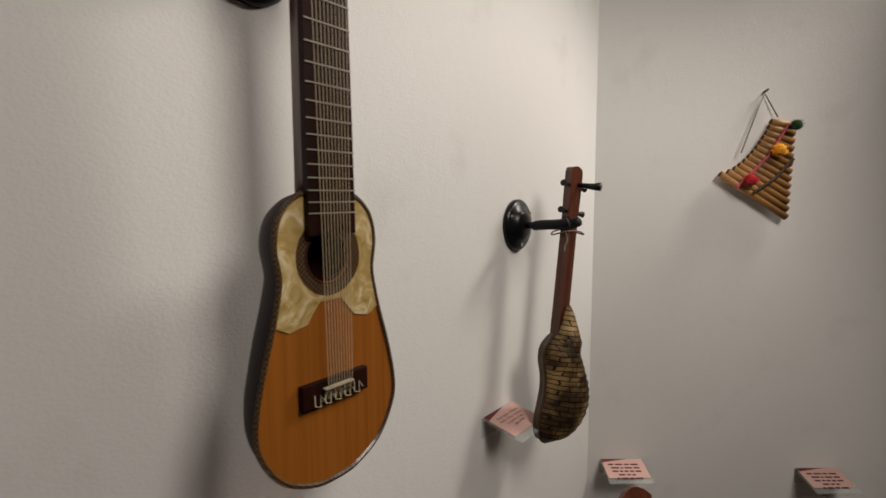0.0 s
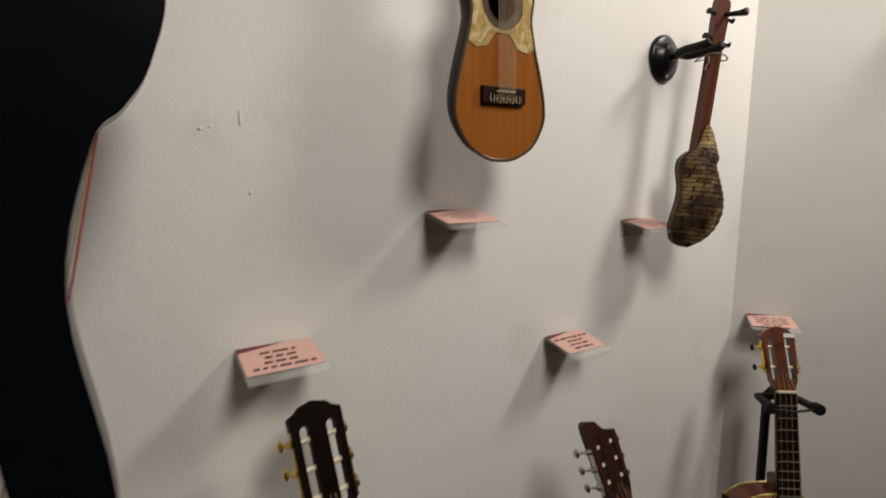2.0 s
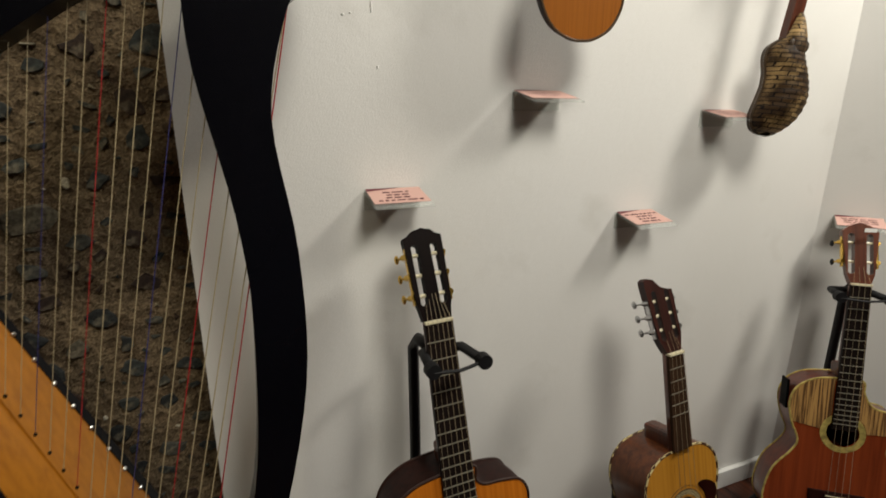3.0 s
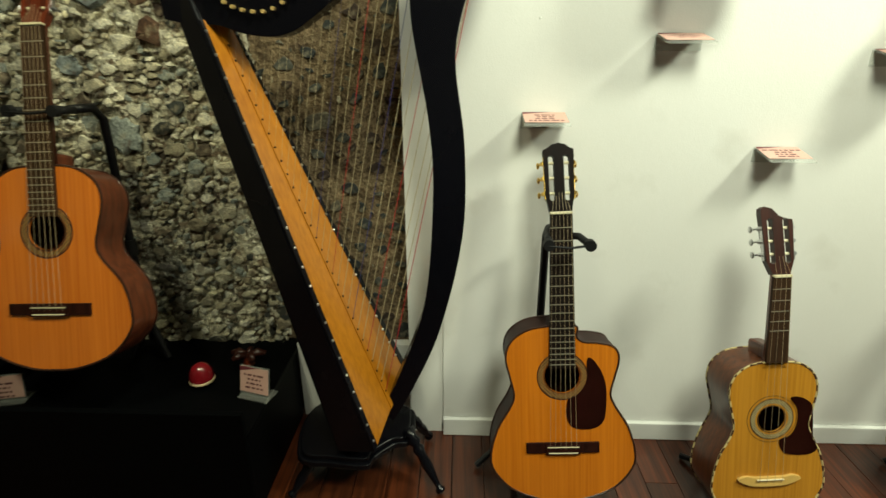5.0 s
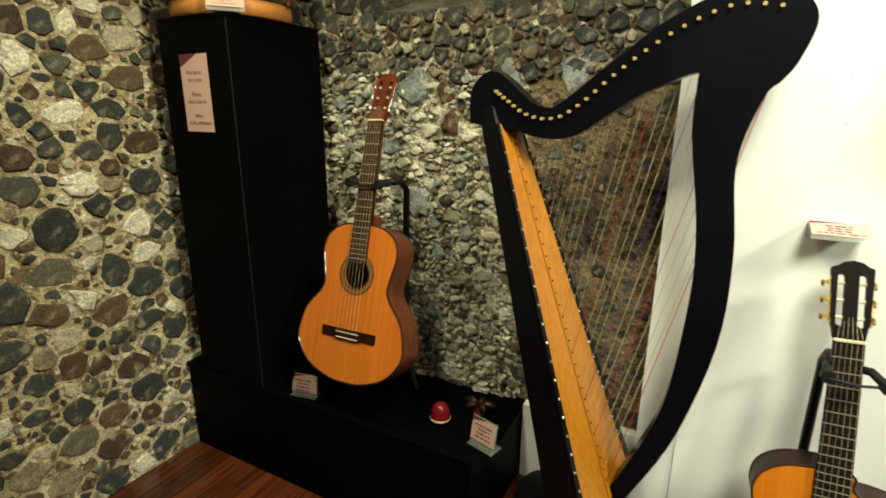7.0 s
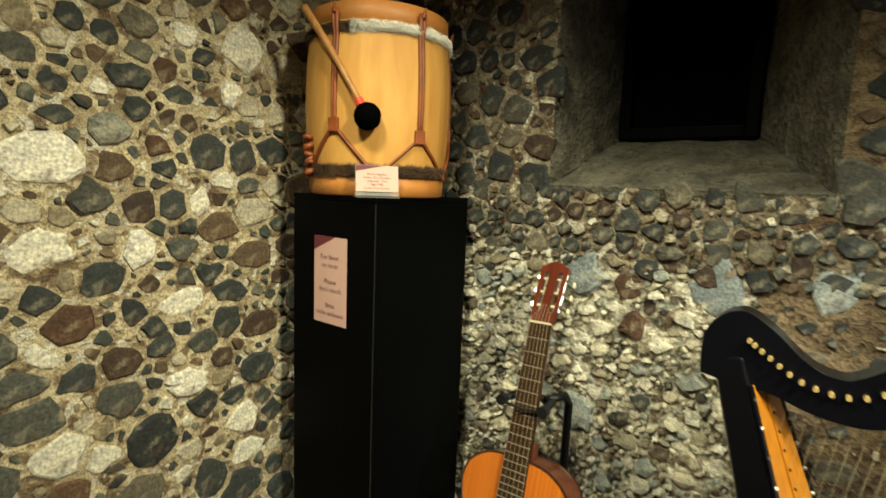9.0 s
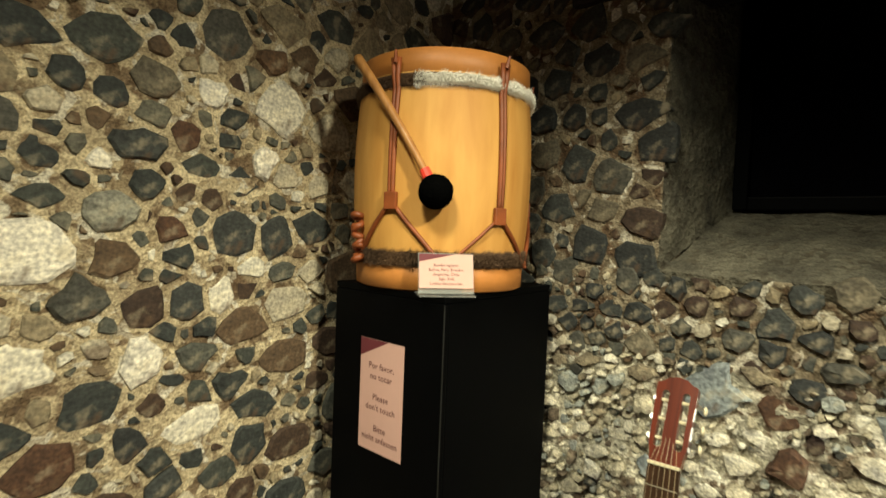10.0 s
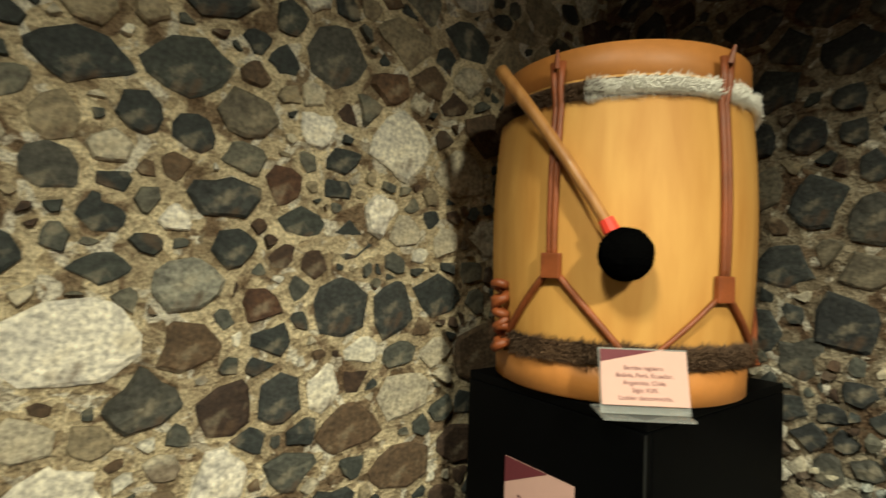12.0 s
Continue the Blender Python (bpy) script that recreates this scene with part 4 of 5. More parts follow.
charango = guitar("charango", "charango with pearl upper panels hung on the white wall", pose(CH[0] + 0.002, CH[1], CH[2], 0, -1.2, 0), dict(
    outline=ch_out, depth=0.037, nut=0.43, hole=0.122, hole_r=0.0235, top=CEDAR, top_label="reddish cedar soundboard", side=ROSEWOOD, binding=BINDING,
    rings=((0.024, 0.026, DARK_EDGE), (0.0265, 0.0355, BINDING)), neck=(0.0235, 0.026, 0.142), board=ROSEWOOD, neck_mat=MAHOGANY, frets=17,
    style="slotted", slots=True, head=(0.14, 0.034), head_mat=MAHOGANY, pegs=(0.2, 0.36, 0.52, 0.68), metal=CHROME, button=IVORY, bridge=0.038, bridge_mat=ROSEWOOD, strings=10, heel=False, tie=ROSEWOOD, back_size=0.76, neck_deep=1.45, gauge=0.00038, string_mat=PALE_NYLON, flat_bridge=True))
rim = [(x * 0.955, 0.122 + (z - 0.122) * 0.955) for x, z in ch_out]
rim = sorted([p for p in rim if p[1] > 0.063 and p[0] > 0.0], key=lambda p: p[1]) + sorted([p for p in rim if p[1] > 0.063 and p[0] <= 0.0], key=lambda p: -p[1])
rim += [(-0.045, 0.06), (-0.026, 0.064), (-0.019, 0.074), (-0.012, 0.082), (0.012, 0.082), (0.019, 0.074), (0.028, 0.064), (0.045, 0.06)]
part("pearl_panel", slab(rim, -0.0012, -0.0002, [circle(0, 0.122, 0.036, 36)]), PEARL, charango, "golden mother-of-pearl panel")


def wall_hook(m, out, spread, label):
    """A cast wall rose with an arm and a padded fork; y into the wall, origin on the wall."""
    h = thing("wall_hook", label, "hook", m, "instrument hooks on the wall")
    r = part("rose", lathe([(0.047, 0), (0.047, 0.006), (0.042, 0.01), (0.03, 0.012), (0.027, 0.018), (0.018, 0.021), (0.004, 0.022)], 28, m=pose(0, 0, 0, 90)), IRON, h, smooth=True)
    for k in range(3):
        a = 0.6 + k * 2.094
        part("screw", tube([(0.036 * math.cos(a), -0.008, 0.036 * math.sin(a)), (0.036 * math.cos(a), -0.0125, 0.036 * math.sin(a))], 0.0042, 8), GOLD if k == 0 else CHROME, r)
    part("arm", tube([(0, -0.018, 0), (0, -out, 0)], 0.0065, 10), IRON, h, smooth=True)
    for k in (-1, 1):
        part("prong", tube(spline([(0, -out, 0), (k * spread * 0.7, -out - 0.004, 0), (k * spread, -out - 0.02, 0.002), (k * spread, -out - 0.055, 0.004), (k * spread * 0.9, -out - 0.068, 0.008)], 5), 0.0085, 10), RUBBER, h, smooth=True)
    return h


wall_hook(pose(0.342, WALL_Y, 1.684), 0.05, 0.034, "black cast wall hook holding the charango")
wall_hook(pose(0.872, WALL_Y, 1.407), 0.045, 0.024, "black cast wall hook holding the armadillo-shell charango")

# armadillo-shell charango, hung by its neck
arm = thing("armadillo_charango", "small charango with an armadillo-shell body hung on the wall", "charango", pose(0.857, 0.602, 1.03, 0, 8, -8))
# rows of the body from tail to neck: height, sideways shift, half width, bulge
prof = [(-0.006, 0.0, 0.012, 0.014), (0.004, 0.001, 0.032, 0.03), (0.03, 0.006, 0.047, 0.046), (0.062, 0.012, 0.048, 0.053), (0.09, 0.012, 0.044, 0.052), (0.115, 0.006, 0.041, 0.048), (0.14, -0.005, 0.04, 0.044), (0.162, -0.009, 0.035, 0.036), (0.178, -0.006, 0.022, 0.022), (0.186, -0.004, 0.009, 0.01)]
heights = [p.x for p in spline([(r[0], r[1], 0) for r in prof], 6)]
shifts, widths, bulges = ([p.y for p in spline([(r[0], r[k], 0) for r in prof], 6)] for k in (1, 2, 3))
bm = bmesh.new()
rings = []
for i, (z, c, w, d) in enumerate(zip(heights, shifts, widths, bulges)):
    g = 1.02 if i % 3 == 0 else 0.985 if i % 3 == 1 else 1.0
    rings.append([bm.verts.new((c + w * g * math.cos(a), -d * g * math.sin(a) ** 0.85, z + 0.006 * math.sin(a))) for a in [math.pi * j / 24 for j in range(25)]])
for a, c in zip(rings, rings[1:]):
    for j in range(24):
        bm.faces.new((a[j], a[j + 1], c[j + 1], c[j]))
part("shell", bm, SHELL, arm, "banded armadillo shell", smooth=True)
right_rim, left_rim = [(c + w, z) for z, c, w in zip(heights, shifts, widths)], [(c - w, z) for z, c, w in zip(heights, shifts, widths)][::-1]
part("soundboard", slab(right_rim + left_rim, 0.0, 0.013), SHELL_DARK, arm)
part("rim", tube([(x, 0.001, z) for x, z in right_rim + left_rim[1:-1]], 0.0032, 6, closed=True), SHELL_DARK, arm)
part("snout", tube(spline([(-0.004, -0.016, 0.15), (-0.002, -0.018, 0.18), (0.001, -0.014, 0.208), (0.003, -0.008, 0.238)], 4), [0.025, 0.0245, 0.024, 0.023, 0.0215, 0.0195, 0.0175, 0.0155, 0.0135, 0.0115, 0.009, 0.006, 0.003], 14), SHELL, arm, "armadillo snout", smooth=True)
for k in (-1, 1):
    part("ear", ball((-0.003 + k * 0.019, -0.03, 0.172), 0.008, n=8, squash=(0.6, 0.5, 1.3)), SHELL_DARK, arm)
part("neck", slab([(-0.0135, 0.17), (0.0135, 0.17), (0.0125, 0.395), (-0.0125, 0.395)], -0.004, 0.014), MAHOGANY, arm)
hd = part("headstock", slab([(p.x, p.y) for p in spline([(-0.0125, 0.39, 0), (-0.0165, 0.415, 0), (-0.0175, 0.475, 0), (-0.008, 0.486, 0), (0.008, 0.486, 0), (0.0175, 0.475, 0), (0.0165, 0.415, 0), (0.0125, 0.39, 0)], 3, True)], -0.002, 0.012), MAHOGANY, arm)
for z in (0.405, 0.452):
    for k in (-1, 1):
        part("peg", tube([(k * 0.016, 0.004, z), (k * 0.03, 0.003, z), (k * 0.036, 0.002, z)], [0.003, 0.0045, 0.006], 8), IRON, hd)
part("front_peg", tube([(0.006, -0.002, 0.455), (0.012, -0.03, 0.452), (0.014, -0.042, 0.452)], [0.004, 0.006, 0.008], 8), IRON, hd, "dark wooden peg", smooth=True)
twine = thing("twine", "pale twine tying the neck to the hook", "twine", pose(0.9, 0.6, 1.395))
part("wrap", tube([(0.03 * math.cos(a), 0.028 * math.sin(a) - 0.002, 0.004 * math.sin(2 * a)) for a in [2 * math.pi * j / 20 for j in range(20)]], 0.0014, 6, closed=True), CORD, twine)
part("loose_end", tube(spline([(-0.028, -0.012, 0), (-0.034, -0.018, -0.012), (-0.04, -0.016, -0.022), (-0.044, -0.018, -0.03)], 4), 0.0013, 6), CORD, twine)

# pan flute on the right wall
PF = CORNER + ALONG * 0.398
pan = thing("pan_flute", "bamboo pan flute with wool pompoms hung on the wall", "pan flute", pose(PF.x, PF.y, 1.71, 0, 0, -51.3))
tubes = 13
for i in range(tubes):
    f = i / (tubes - 1)
    left = Vector((-0.105 + 0.115 * f ** 0.8 + 0.03 * f * (1 - f), -0.018, -0.19 + 0.122 * f ** 1.25))
    right = Vector((0.058 + 0.008 * f, -0.018, -0.292 + 0.215 * f))
    c = part("pipe", tube([left, left.lerp(right, 0.5), right], 0.0085, 10), CANE, pan, smooth=True)
    d = (left - right).normalized()
    part("bore", tube([left + d * 0.0002, left + d * 0.0008], 0.0065, 10), CANE_DARK, c)
part("lash", tube([(-0.07, -0.03, -0.222), (0.0, -0.031, -0.15), (0.045, -0.03, -0.075)], 0.0032, 6), PINK_CORD, pan)
part("lash", tube([(-0.03, -0.031, -0.235), (0.02, -0.031, -0.2), (0.06, -0.03, -0.155)], 0.004, 6), CANE_DARK, pan)
part("hanging_cord", tube([(-0.058, -0.02, -0.14), (-0.02, -0.012, -0.04), (0, -0.006, 0.0), (0.03, -0.012, -0.055)], 0.0017, 6), CORD, pan)
part("nail", tube([(0, 0.0, 0.004), (0, -0.018, 0.008)], 0.0025, 8), IRON, pan)


def pompom(c, r, material):
    bm = ball(c, r * 0.8, n=10)
    rnd = random.Random(int(r * 1e5 + c[2] * 1e3))
    for _ in range(240):
        d = Vector((rnd.gauss(0, 1), rnd.gauss(0, 1), rnd.gauss(0, 1))).normalized()
        s = d.orthogonal().normalized() * r * 0.07
        a = Vector(c) + d * r * 0.6
        bm.faces.new([bm.verts.new(a + s), bm.verts.new(a - s), bm.verts.new(a + d * r * rnd.uniform(0.4, 0.62))])
    return bm


part("pompom", pompom((-0.045, -0.042, -0.205), 0.017, POM_RED), POM_RED, pan, "red wool pompom")
part("pompom", pompom((0.018, -0.042, -0.135), 0.018, POM_YELLOW), POM_YELLOW, pan, "yellow wool pompom")
part("pompom", pompom((0.055, -0.042, -0.078), 0.015, POM_GREEN), POM_GREEN, pan, "dark green wool pompom")


# ---- harp ----
def softened(ob, width, segments=3):
    b = ob.modifiers.new("edge", "BEVEL")
    b.width, b.segments, b.limit_method, b.angle_limit = width, segments, "ANGLE", radians(50)
    return ob


harp = thing("harp", "black lacquered harp with amber soundboard on a turned-leg base", "harp")
HY0, HY1 = 0.515, 0.565
neck_top = [(-0.712, 1.13), (-0.712, 1.195), (-0.69, 1.232), (-0.655, 1.245), (-0.615, 1.222), (-0.567, 1.18), (-0.53, 1.166), (-0.498, 1.176), (-0.411, 1.245), (-0.299, 1.33), (-0.19, 1.375), (-0.105, 1.366), (-0.064, 1.32), (-0.072, 1.25)]
neck_low = [(-0.24, 1.231), (-0.29, 1.213), (-0.346, 1.186), (-0.43, 1.127), (-0.47, 1.105), (-0.51, 1.098), (-0.56, 1.104), (-0.61, 1.119), (-0.66, 1.12)]
curve = lambda pts, n=5: [(p.x, p.y) for p in spline([(x, z, 0) for x, z in pts], n)]
inner = [(-0.2365, 1.215), (-0.234, 1.117), (-0.204, 0.94), (-0.196, 0.78), (-0.218, 0.52), (-0.285, 0.32), (-0.335, 0.21)]
outer = [(-0.302, 0.185), (-0.255, 0.275), (-0.184, 0.448), (-0.132, 0.684), (-0.129, 0.883), (-0.15, 1.062), (-0.124, 1.184), (-0.1, 1.215)]
softened(part("neck_and_pillar", slab(curve(neck_top[:-1] + [(-0.078, 1.252)] + outer[::-1]) + curve(inner[::-1] + neck_low), HY0, HY1), LACQUER, harp, "black neck running into a curved pillar"), 0.007)
TN, TF, BN, BF = Vector((-0.641, 0.505, 1.128)), Vector((-0.608, 0.575, 1.124)), Vector((-0.337, 0.402, 0.185)), Vector((-0.281, 0.62, 0.278))


def strip(a, b, c, d, lift=0.0, n=16):
    """A thin ruled sheet between the lines a-b and d-c, raised along its face."""
    nrm = (b - a).cross(d - a).normalized()
    nrm = nrm if nrm.x > 0 else -nrm
    bm = bmesh.new()
    rows = [(bm.verts.new(a.lerp(b, i / n) + nrm * lift), bm.verts.new(d.lerp(c, i / n) + nrm * lift)) for i in range(n + 1)]
    for r, q in zip(rows, rows[1:]):
        bm.faces.new((r[0], r[1], q[1], q[0]))
    ret = bmesh.ops.extrude_face_region(bm, geom=list(bm.faces))
    for v in ret["geom"]:
        if isinstance(v, bmesh.types.BMVert):
            v.co -= nrm * 0.003
    return bm


DT, DB = Vector((-0.055, 0.015, -0.015)), Vector((-0.125, 0.045, -0.045))
bm = bmesh.new()
loops = []
for i in range(13):
    f = i / 12 * 1.045 - 0.045
    a, b, d = TN.lerp(BN, f), TF.lerp(BF, f), DT.lerp(DB, f)
    ring = [a, a + d * 0.75, a.lerp(b, 0.25) + d, a.lerp(b, 0.75) + d, b + d * 0.75, b]
    loops.append([bm.verts.new(p) for p in ring])
for a, c in zip(loops, loops[1:]):
    for j in range(6):
        bm.faces.new((a[j], a[(j + 1) % 6], c[(j + 1) % 6], c[j]))
bm.faces.new(loops[0]), bm.faces.new(loops[-1])
softened(part("soundbox", bm, LACQUER, harp, "black tapered soundbox"), 0.004)
ins = 0.09
board = part("soundboard", strip(TN.lerp(TF, ins), BN.lerp(BF, ins * 0.8), BN.lerp(BF, 1 - ins * 0.8), TN.lerp(TF, 1 - ins), 0.004), HARP_PINE, harp, "amber pine soundboard")
for e0, e1 in ((0.0, ins), (1 - ins, 1.0)):
    part("edge_strip", strip(TN.lerp(TF, e0), BN.lerp(BF, e0 if e0 == 0 else 1 - ins * 0.8), BN.lerp(BF, ins * 0.8 if e0 == 0 else 1.0), TN.lerp(TF, e1), 0.0055), LACQUER, harp)
part("string_rib", strip(TN.lerp(TF, 0.44), BN.lerp(BF, 0.48), BN.lerp(BF, 0.54), TN.lerp(TF, 0.58), 0.0065), HARP_PINE, harp)
hole = None
stud = None
FACE = (BN - TN).cross(TF - TN).normalized()
FACE = FACE if FACE.x > 0 else -FACE
for e in (0.045, 0.955):
    for i in range(22):
        p = TN.lerp(TF, e).lerp(BN.lerp(BF, e * 0.9 + 0.05 * (e > 0.5)), (i + 0.5) / 22) + FACE * 0.006
        if stud is None:
            stud = part("stud", ball((0, 0, 0), 0.0032, n=8), CHROME, harp)
            stud.location = p
        else:
            o = new("stud", stud.data)
            o.parent, o.location = harp, p
for i in range(29):
    p = TN.lerp(TF, 0.51).lerp(BN.lerp(BF, 0.51), 0.05 + 0.9 * i / 28) + FACE * 0.0068
    if hole is None:
        hole = part("string_hole", ball((0, 0, 0), 0.0026, n=6), EBONY, harp, "dark string eyelet")
        hole.location = p
    else:
        o = new("string_hole", hole.data)
        o.parent, o.location = harp, p
pins = spline([(-0.645, 1.2, 0), (-0.615, 1.178, 0), (-0.575, 1.152, 0), (-0.53, 1.142, 0), (-0.49, 1.15, 0), (-0.44, 1.185, 0), (-0.4, 1.222, 0), (-0.34, 1.27, 0), (-0.27, 1.315, 0), (-0.19, 1.345, 0), (-0.12, 1.338, 0)], 8)
N = 29
cum = [0.0]
for a, b in zip(pins, pins[1:]):
    cum.append(cum[-1] + (b - a).length)
pin = None
for i in range(N):
    want = cum[-1] * (i / (N - 1)) ** 1.25
    j = max(k for k in range(len(cum) - 1) if cum[k] <= want)
    p = pins[j].lerp(pins[j + 1], (want - cum[j]) / (cum[j + 1] - cum[j]))
    if pin is None:
        pin = part("tuning_pin", tube([(0, 0.002, 0), (0, -0.011, 0)], 0.0037, 8), BRASS, harp, "brass tuning pin")
        pin.location = (p.x, HY0, p.y)
    else:
        o = new("tuning_pin", pin.data)
        o.parent, o.location = harp, (p.x, HY0, p.y)
    f = 0.05 + 0.9 * (i / (N - 1))
    s = TN.lerp(TF, 0.51).lerp(BN.lerp(BF, 0.51), f) + FACE * 0.007
    slope = 0.12 + 0.13 * f
    tz = 1.14 if p.x < -0.45 else min(p.y - 0.03, 1.285)
    top = Vector((min(s.x + (tz - s.z) * slope, -0.1), 0.542, tz))
    part("string", tube([s, top], 0.00016 + 0.0008 * f ** 1.6, 6), RED_STRING if i in (17, 24, 28) else BLUE_STRING if i in (14, 21) else GUT, harp)
plate = spline([(-0.54, 0.45, 0), (-0.45, 0.43, 0), (-0.362, 0.425, 0), (-0.345, 0.455, 0), (-0.3, 0.5, 0), (-0.262, 0.515, 0), (-0.255, 0.6, 0), (-0.29, 0.65, 0), (-0.5, 0.66, 0), (-0.56, 0.6, 0)], 5, True)
for z0, z1, k, nm in ((0.105, 0.122, 1.0, "base_plate"), (0.122, 0.136, 0.93, "base_moulding")):
    bm = bmesh.new()
    cxy = Vector((-0.42, 0.54, 0))
    rows = [[bm.verts.new(cxy + (p - cxy) * k + Vector((0, 0, z))) for p in plate] for z in (z0, z1)]
    for i in range(len(plate)):
        bm.faces.new((rows[0][i], rows[0][(i + 1) % len(plate)], rows[1][(i + 1) % len(plate)], rows[1][i]))
    bm.faces.new(rows[0]), bm.faces.new(rows[1])
    softened(part(nm, bm, LACQUER, harp), 0.004)
for a, b in (((-0.268, 0.525, 0.15), (-0.178, 0.455, 0.012)), ((-0.5, 0.475, 0.108), (-0.56, 0.43, 0.012)), ((-0.27, 0.62, 0.108), (-0.22, 0.655, 0.012)), ((-0.5, 0.62, 0.108), (-0.55, 0.66, 0.012))):
    a, b = Vector(a), Vector(b)
    prof = [(0.0, 0.017), (0.12, 0.012), (0.2, 0.017), (0.26, 0.011), (0.32, 0.016), (0.42, 0.012), (0.6, 0.014), (0.85, 0.008), (0.92, 0.007), (0.96, 0.013), (1.0, 0.012)]
    part("leg", tube([a.lerp(b, f) for f, r in prof], [r for f, r in prof], 12), LACQUER, harp, "turned black leg", smooth=True)

# ---- drum ----
DC = Vector((-1.476, 0.511, PZ))
drum = thing("bombo_drum", "pale wooden bombo drum with fur bands and leather straps", "drum", Matrix.Translation(DC))
H = 0.415


def barrel(z):
    f = z / H
    return 0.157 + 0.017 * (1 - (2 * f - 1) ** 2) ** 0.9


bm = bmesh.new()
lathe([(barrel(H * f), H * f) for f in [0.03 + 0.94 * i / 24 for i in range(25)]], 64, bm)
part("shell", bm, DRUM_WOOD, drum, "pale turned wooden shell", smooth=True)
part("hoop", lathe([(0.158, 0), (0.164, 0.003), (0.165, 0.04), (0.16, 0.044), (0.15, 0.044)], 64), HOOP, drum, smooth=True)
part("hoop", lathe([(0.15, H - 0.044), (0.161, H - 0.044), (0.165, H - 0.04), (0.164, H - 0.003), (0.158, H), (0.15, H - 0.004)], 64), HOOP, drum, smooth=True)
part("drumhead", lathe([(0.15, H - 0.012), (0.15, H - 0.008), (0.01, H - 0.007)], 48), IVORY, drum)


def fur(z, lo, hi, spread, material, name, a0, a1, count, droop, seed):
    rnd = random.Random(seed)
    bm = bmesh.new()
    for _ in range(count):
        a = rnd.uniform(a0, a1)
        zz = z + rnd.uniform(-spread, spread)
        p = Vector((math.cos(a), math.sin(a), 0)) * (barrel(min(max(zz, 0.01), H - 0.01)) - 0.002 + rnd.uniform(0, 0.004)) + Vector((0, 0, zz))
        n = Vector((math.cos(a), math.sin(a), 0))
        s = Vector((-math.sin(a), math.cos(a), 0))
        d = (n * 0.35 + s * (0.8 + 0.5 * math.sin(a * 23)) * rnd.uniform(0.1, 1.0) + Vector((0, 0, droop + rnd.uniform(-0.6, 0.6)))).normalized() * rnd.uniform(lo, hi)
        w = s.cross(d).normalized() * 0.0006 + s * 0.0004
        q = p + d * 0.55 + n * 0.002
        bm.faces.new([bm.verts.new(p + w), bm.verts.new(p - w), bm.verts.new(q - w * 0.6), bm.verts.new(p + d - n * 0.003), bm.verts.new(q + w * 0.6)])
    return part(name, bm, material, drum, "tufted fur band")


VIEW = math.atan2(-0.65, 0.58)
fur(H - 0.056, 0.008, 0.017, 0.007, FUR_WHITE, "fur_band", VIEW - 0.35, VIEW + 1.6, 12000, -0.2, 1)
fur(H - 0.056, 0.008, 0.016, 0.007, FUR_BROWN, "fur_band", VIEW - 1.9, VIEW - 0.25, 8000, -0.2, 2)
fur(0.055, 0.008, 0.017, 0.011, FUR_BROWN, "fur_band", VIEW - 1.9, VIEW + 1.9, 16000, 0.2, 3)
for z, r in ((H - 0.056, 0.168), (0.055, 0.168)):
    part("band_core", lathe([(r - 0.006, z - 0.013), (r - 0.001, z - 0.011), (r, z), (r - 0.001, z + 0.011), (r - 0.006, z + 0.013)], 48), FUR_BROWN, drum, smooth=True)


def on_shell(a, z, lift=0.004):
    r = (barrel(z) if 0.05 < z < H - 0.06 else 0.171) + lift
    return Vector((r * math.cos(a), r * math.sin(a), z))


for k in range(5):
    a = VIEW - 0.53 + k * 1.12
    zj = 0.155 if k % 2 == 0 else 0.135
    for o in (-0.022, 0.022):
        part("strap", tube([on_shell(a + o * (1.6 if z > H - 0.05 else 1.0 - 0.5 * (H - z) / H), z) for z in [H - 0.02, H - 0.05] + [H - 0.07 - (H - 0.07 - zj) * i / 10 for i in range(11)]], 0.0042, 6, flat=0.7), LEATHER, drum, "tan leather strap", smooth=True)
    part("strap_loop", box(-0.0125, -0.0055, -0.016, 0.0125, 0.002, 0.014, 0.002), LEATHER, drum, "flat leather sleeve", m=Matrix.Translation(on_shell(a, zj, 0.003)) @ Matrix.Rotation(a + math.pi / 2, 4, "Z"))
    for s in (-1, 1):
        part("strap", tube([on_shell(a + s * (0.03 + 0.54 * i / 8), zj - 0.008 - (zj - 0.05) * i / 8) for i in range(9)], 0.0042, 6, flat=0.7), LEATHER, drum, "tan leather strap", smooth=True)
    part("strap_end", tube([on_shell(a, H - 0.028, 0.006), on_shell(a + 0.015, H - 0.008, 0.011)], [0.005, 0.0015], 6), LEATHER, drum)
knot_a = VIEW - 1.02
part("strap_knot", tube([on_shell(knot_a + 0.05 * math.sin(i * 0.9), 0.045 + 0.0016 * i + 0.006 * math.sin(i * 0.55), 0.009 + 0.007 * math.cos(i * 0.9)) for i in range(56)], 0.0062, 6), LEATHER, drum, "knotted leather end", smooth=True)

mal = thing("drum_mallet", "wooden mallet with a black felt head tucked under the drum straps", "mallet")
head_p = DC + on_shell(VIEW - 0.07, 0.168, 0.027)
butt = DC + on_shell(VIEW - 0.98, 0.405, 0.022)
neck_p = head_p.lerp(butt, 0.16)
part("stick", tube([head_p.lerp(butt, f) + (head_p.lerp(butt, f) - DC).normalized() * 0.014 * math.sin(math.pi * f) for f in [0.06 * i for i in range(17)]] + [butt], [0.006 + 0.00018 * i for i in range(18)], 10), STICK, mal, smooth=True)
bm = ball(head_p, 0.0285, n=20, rough=0.05)
rnd = random.Random(5)
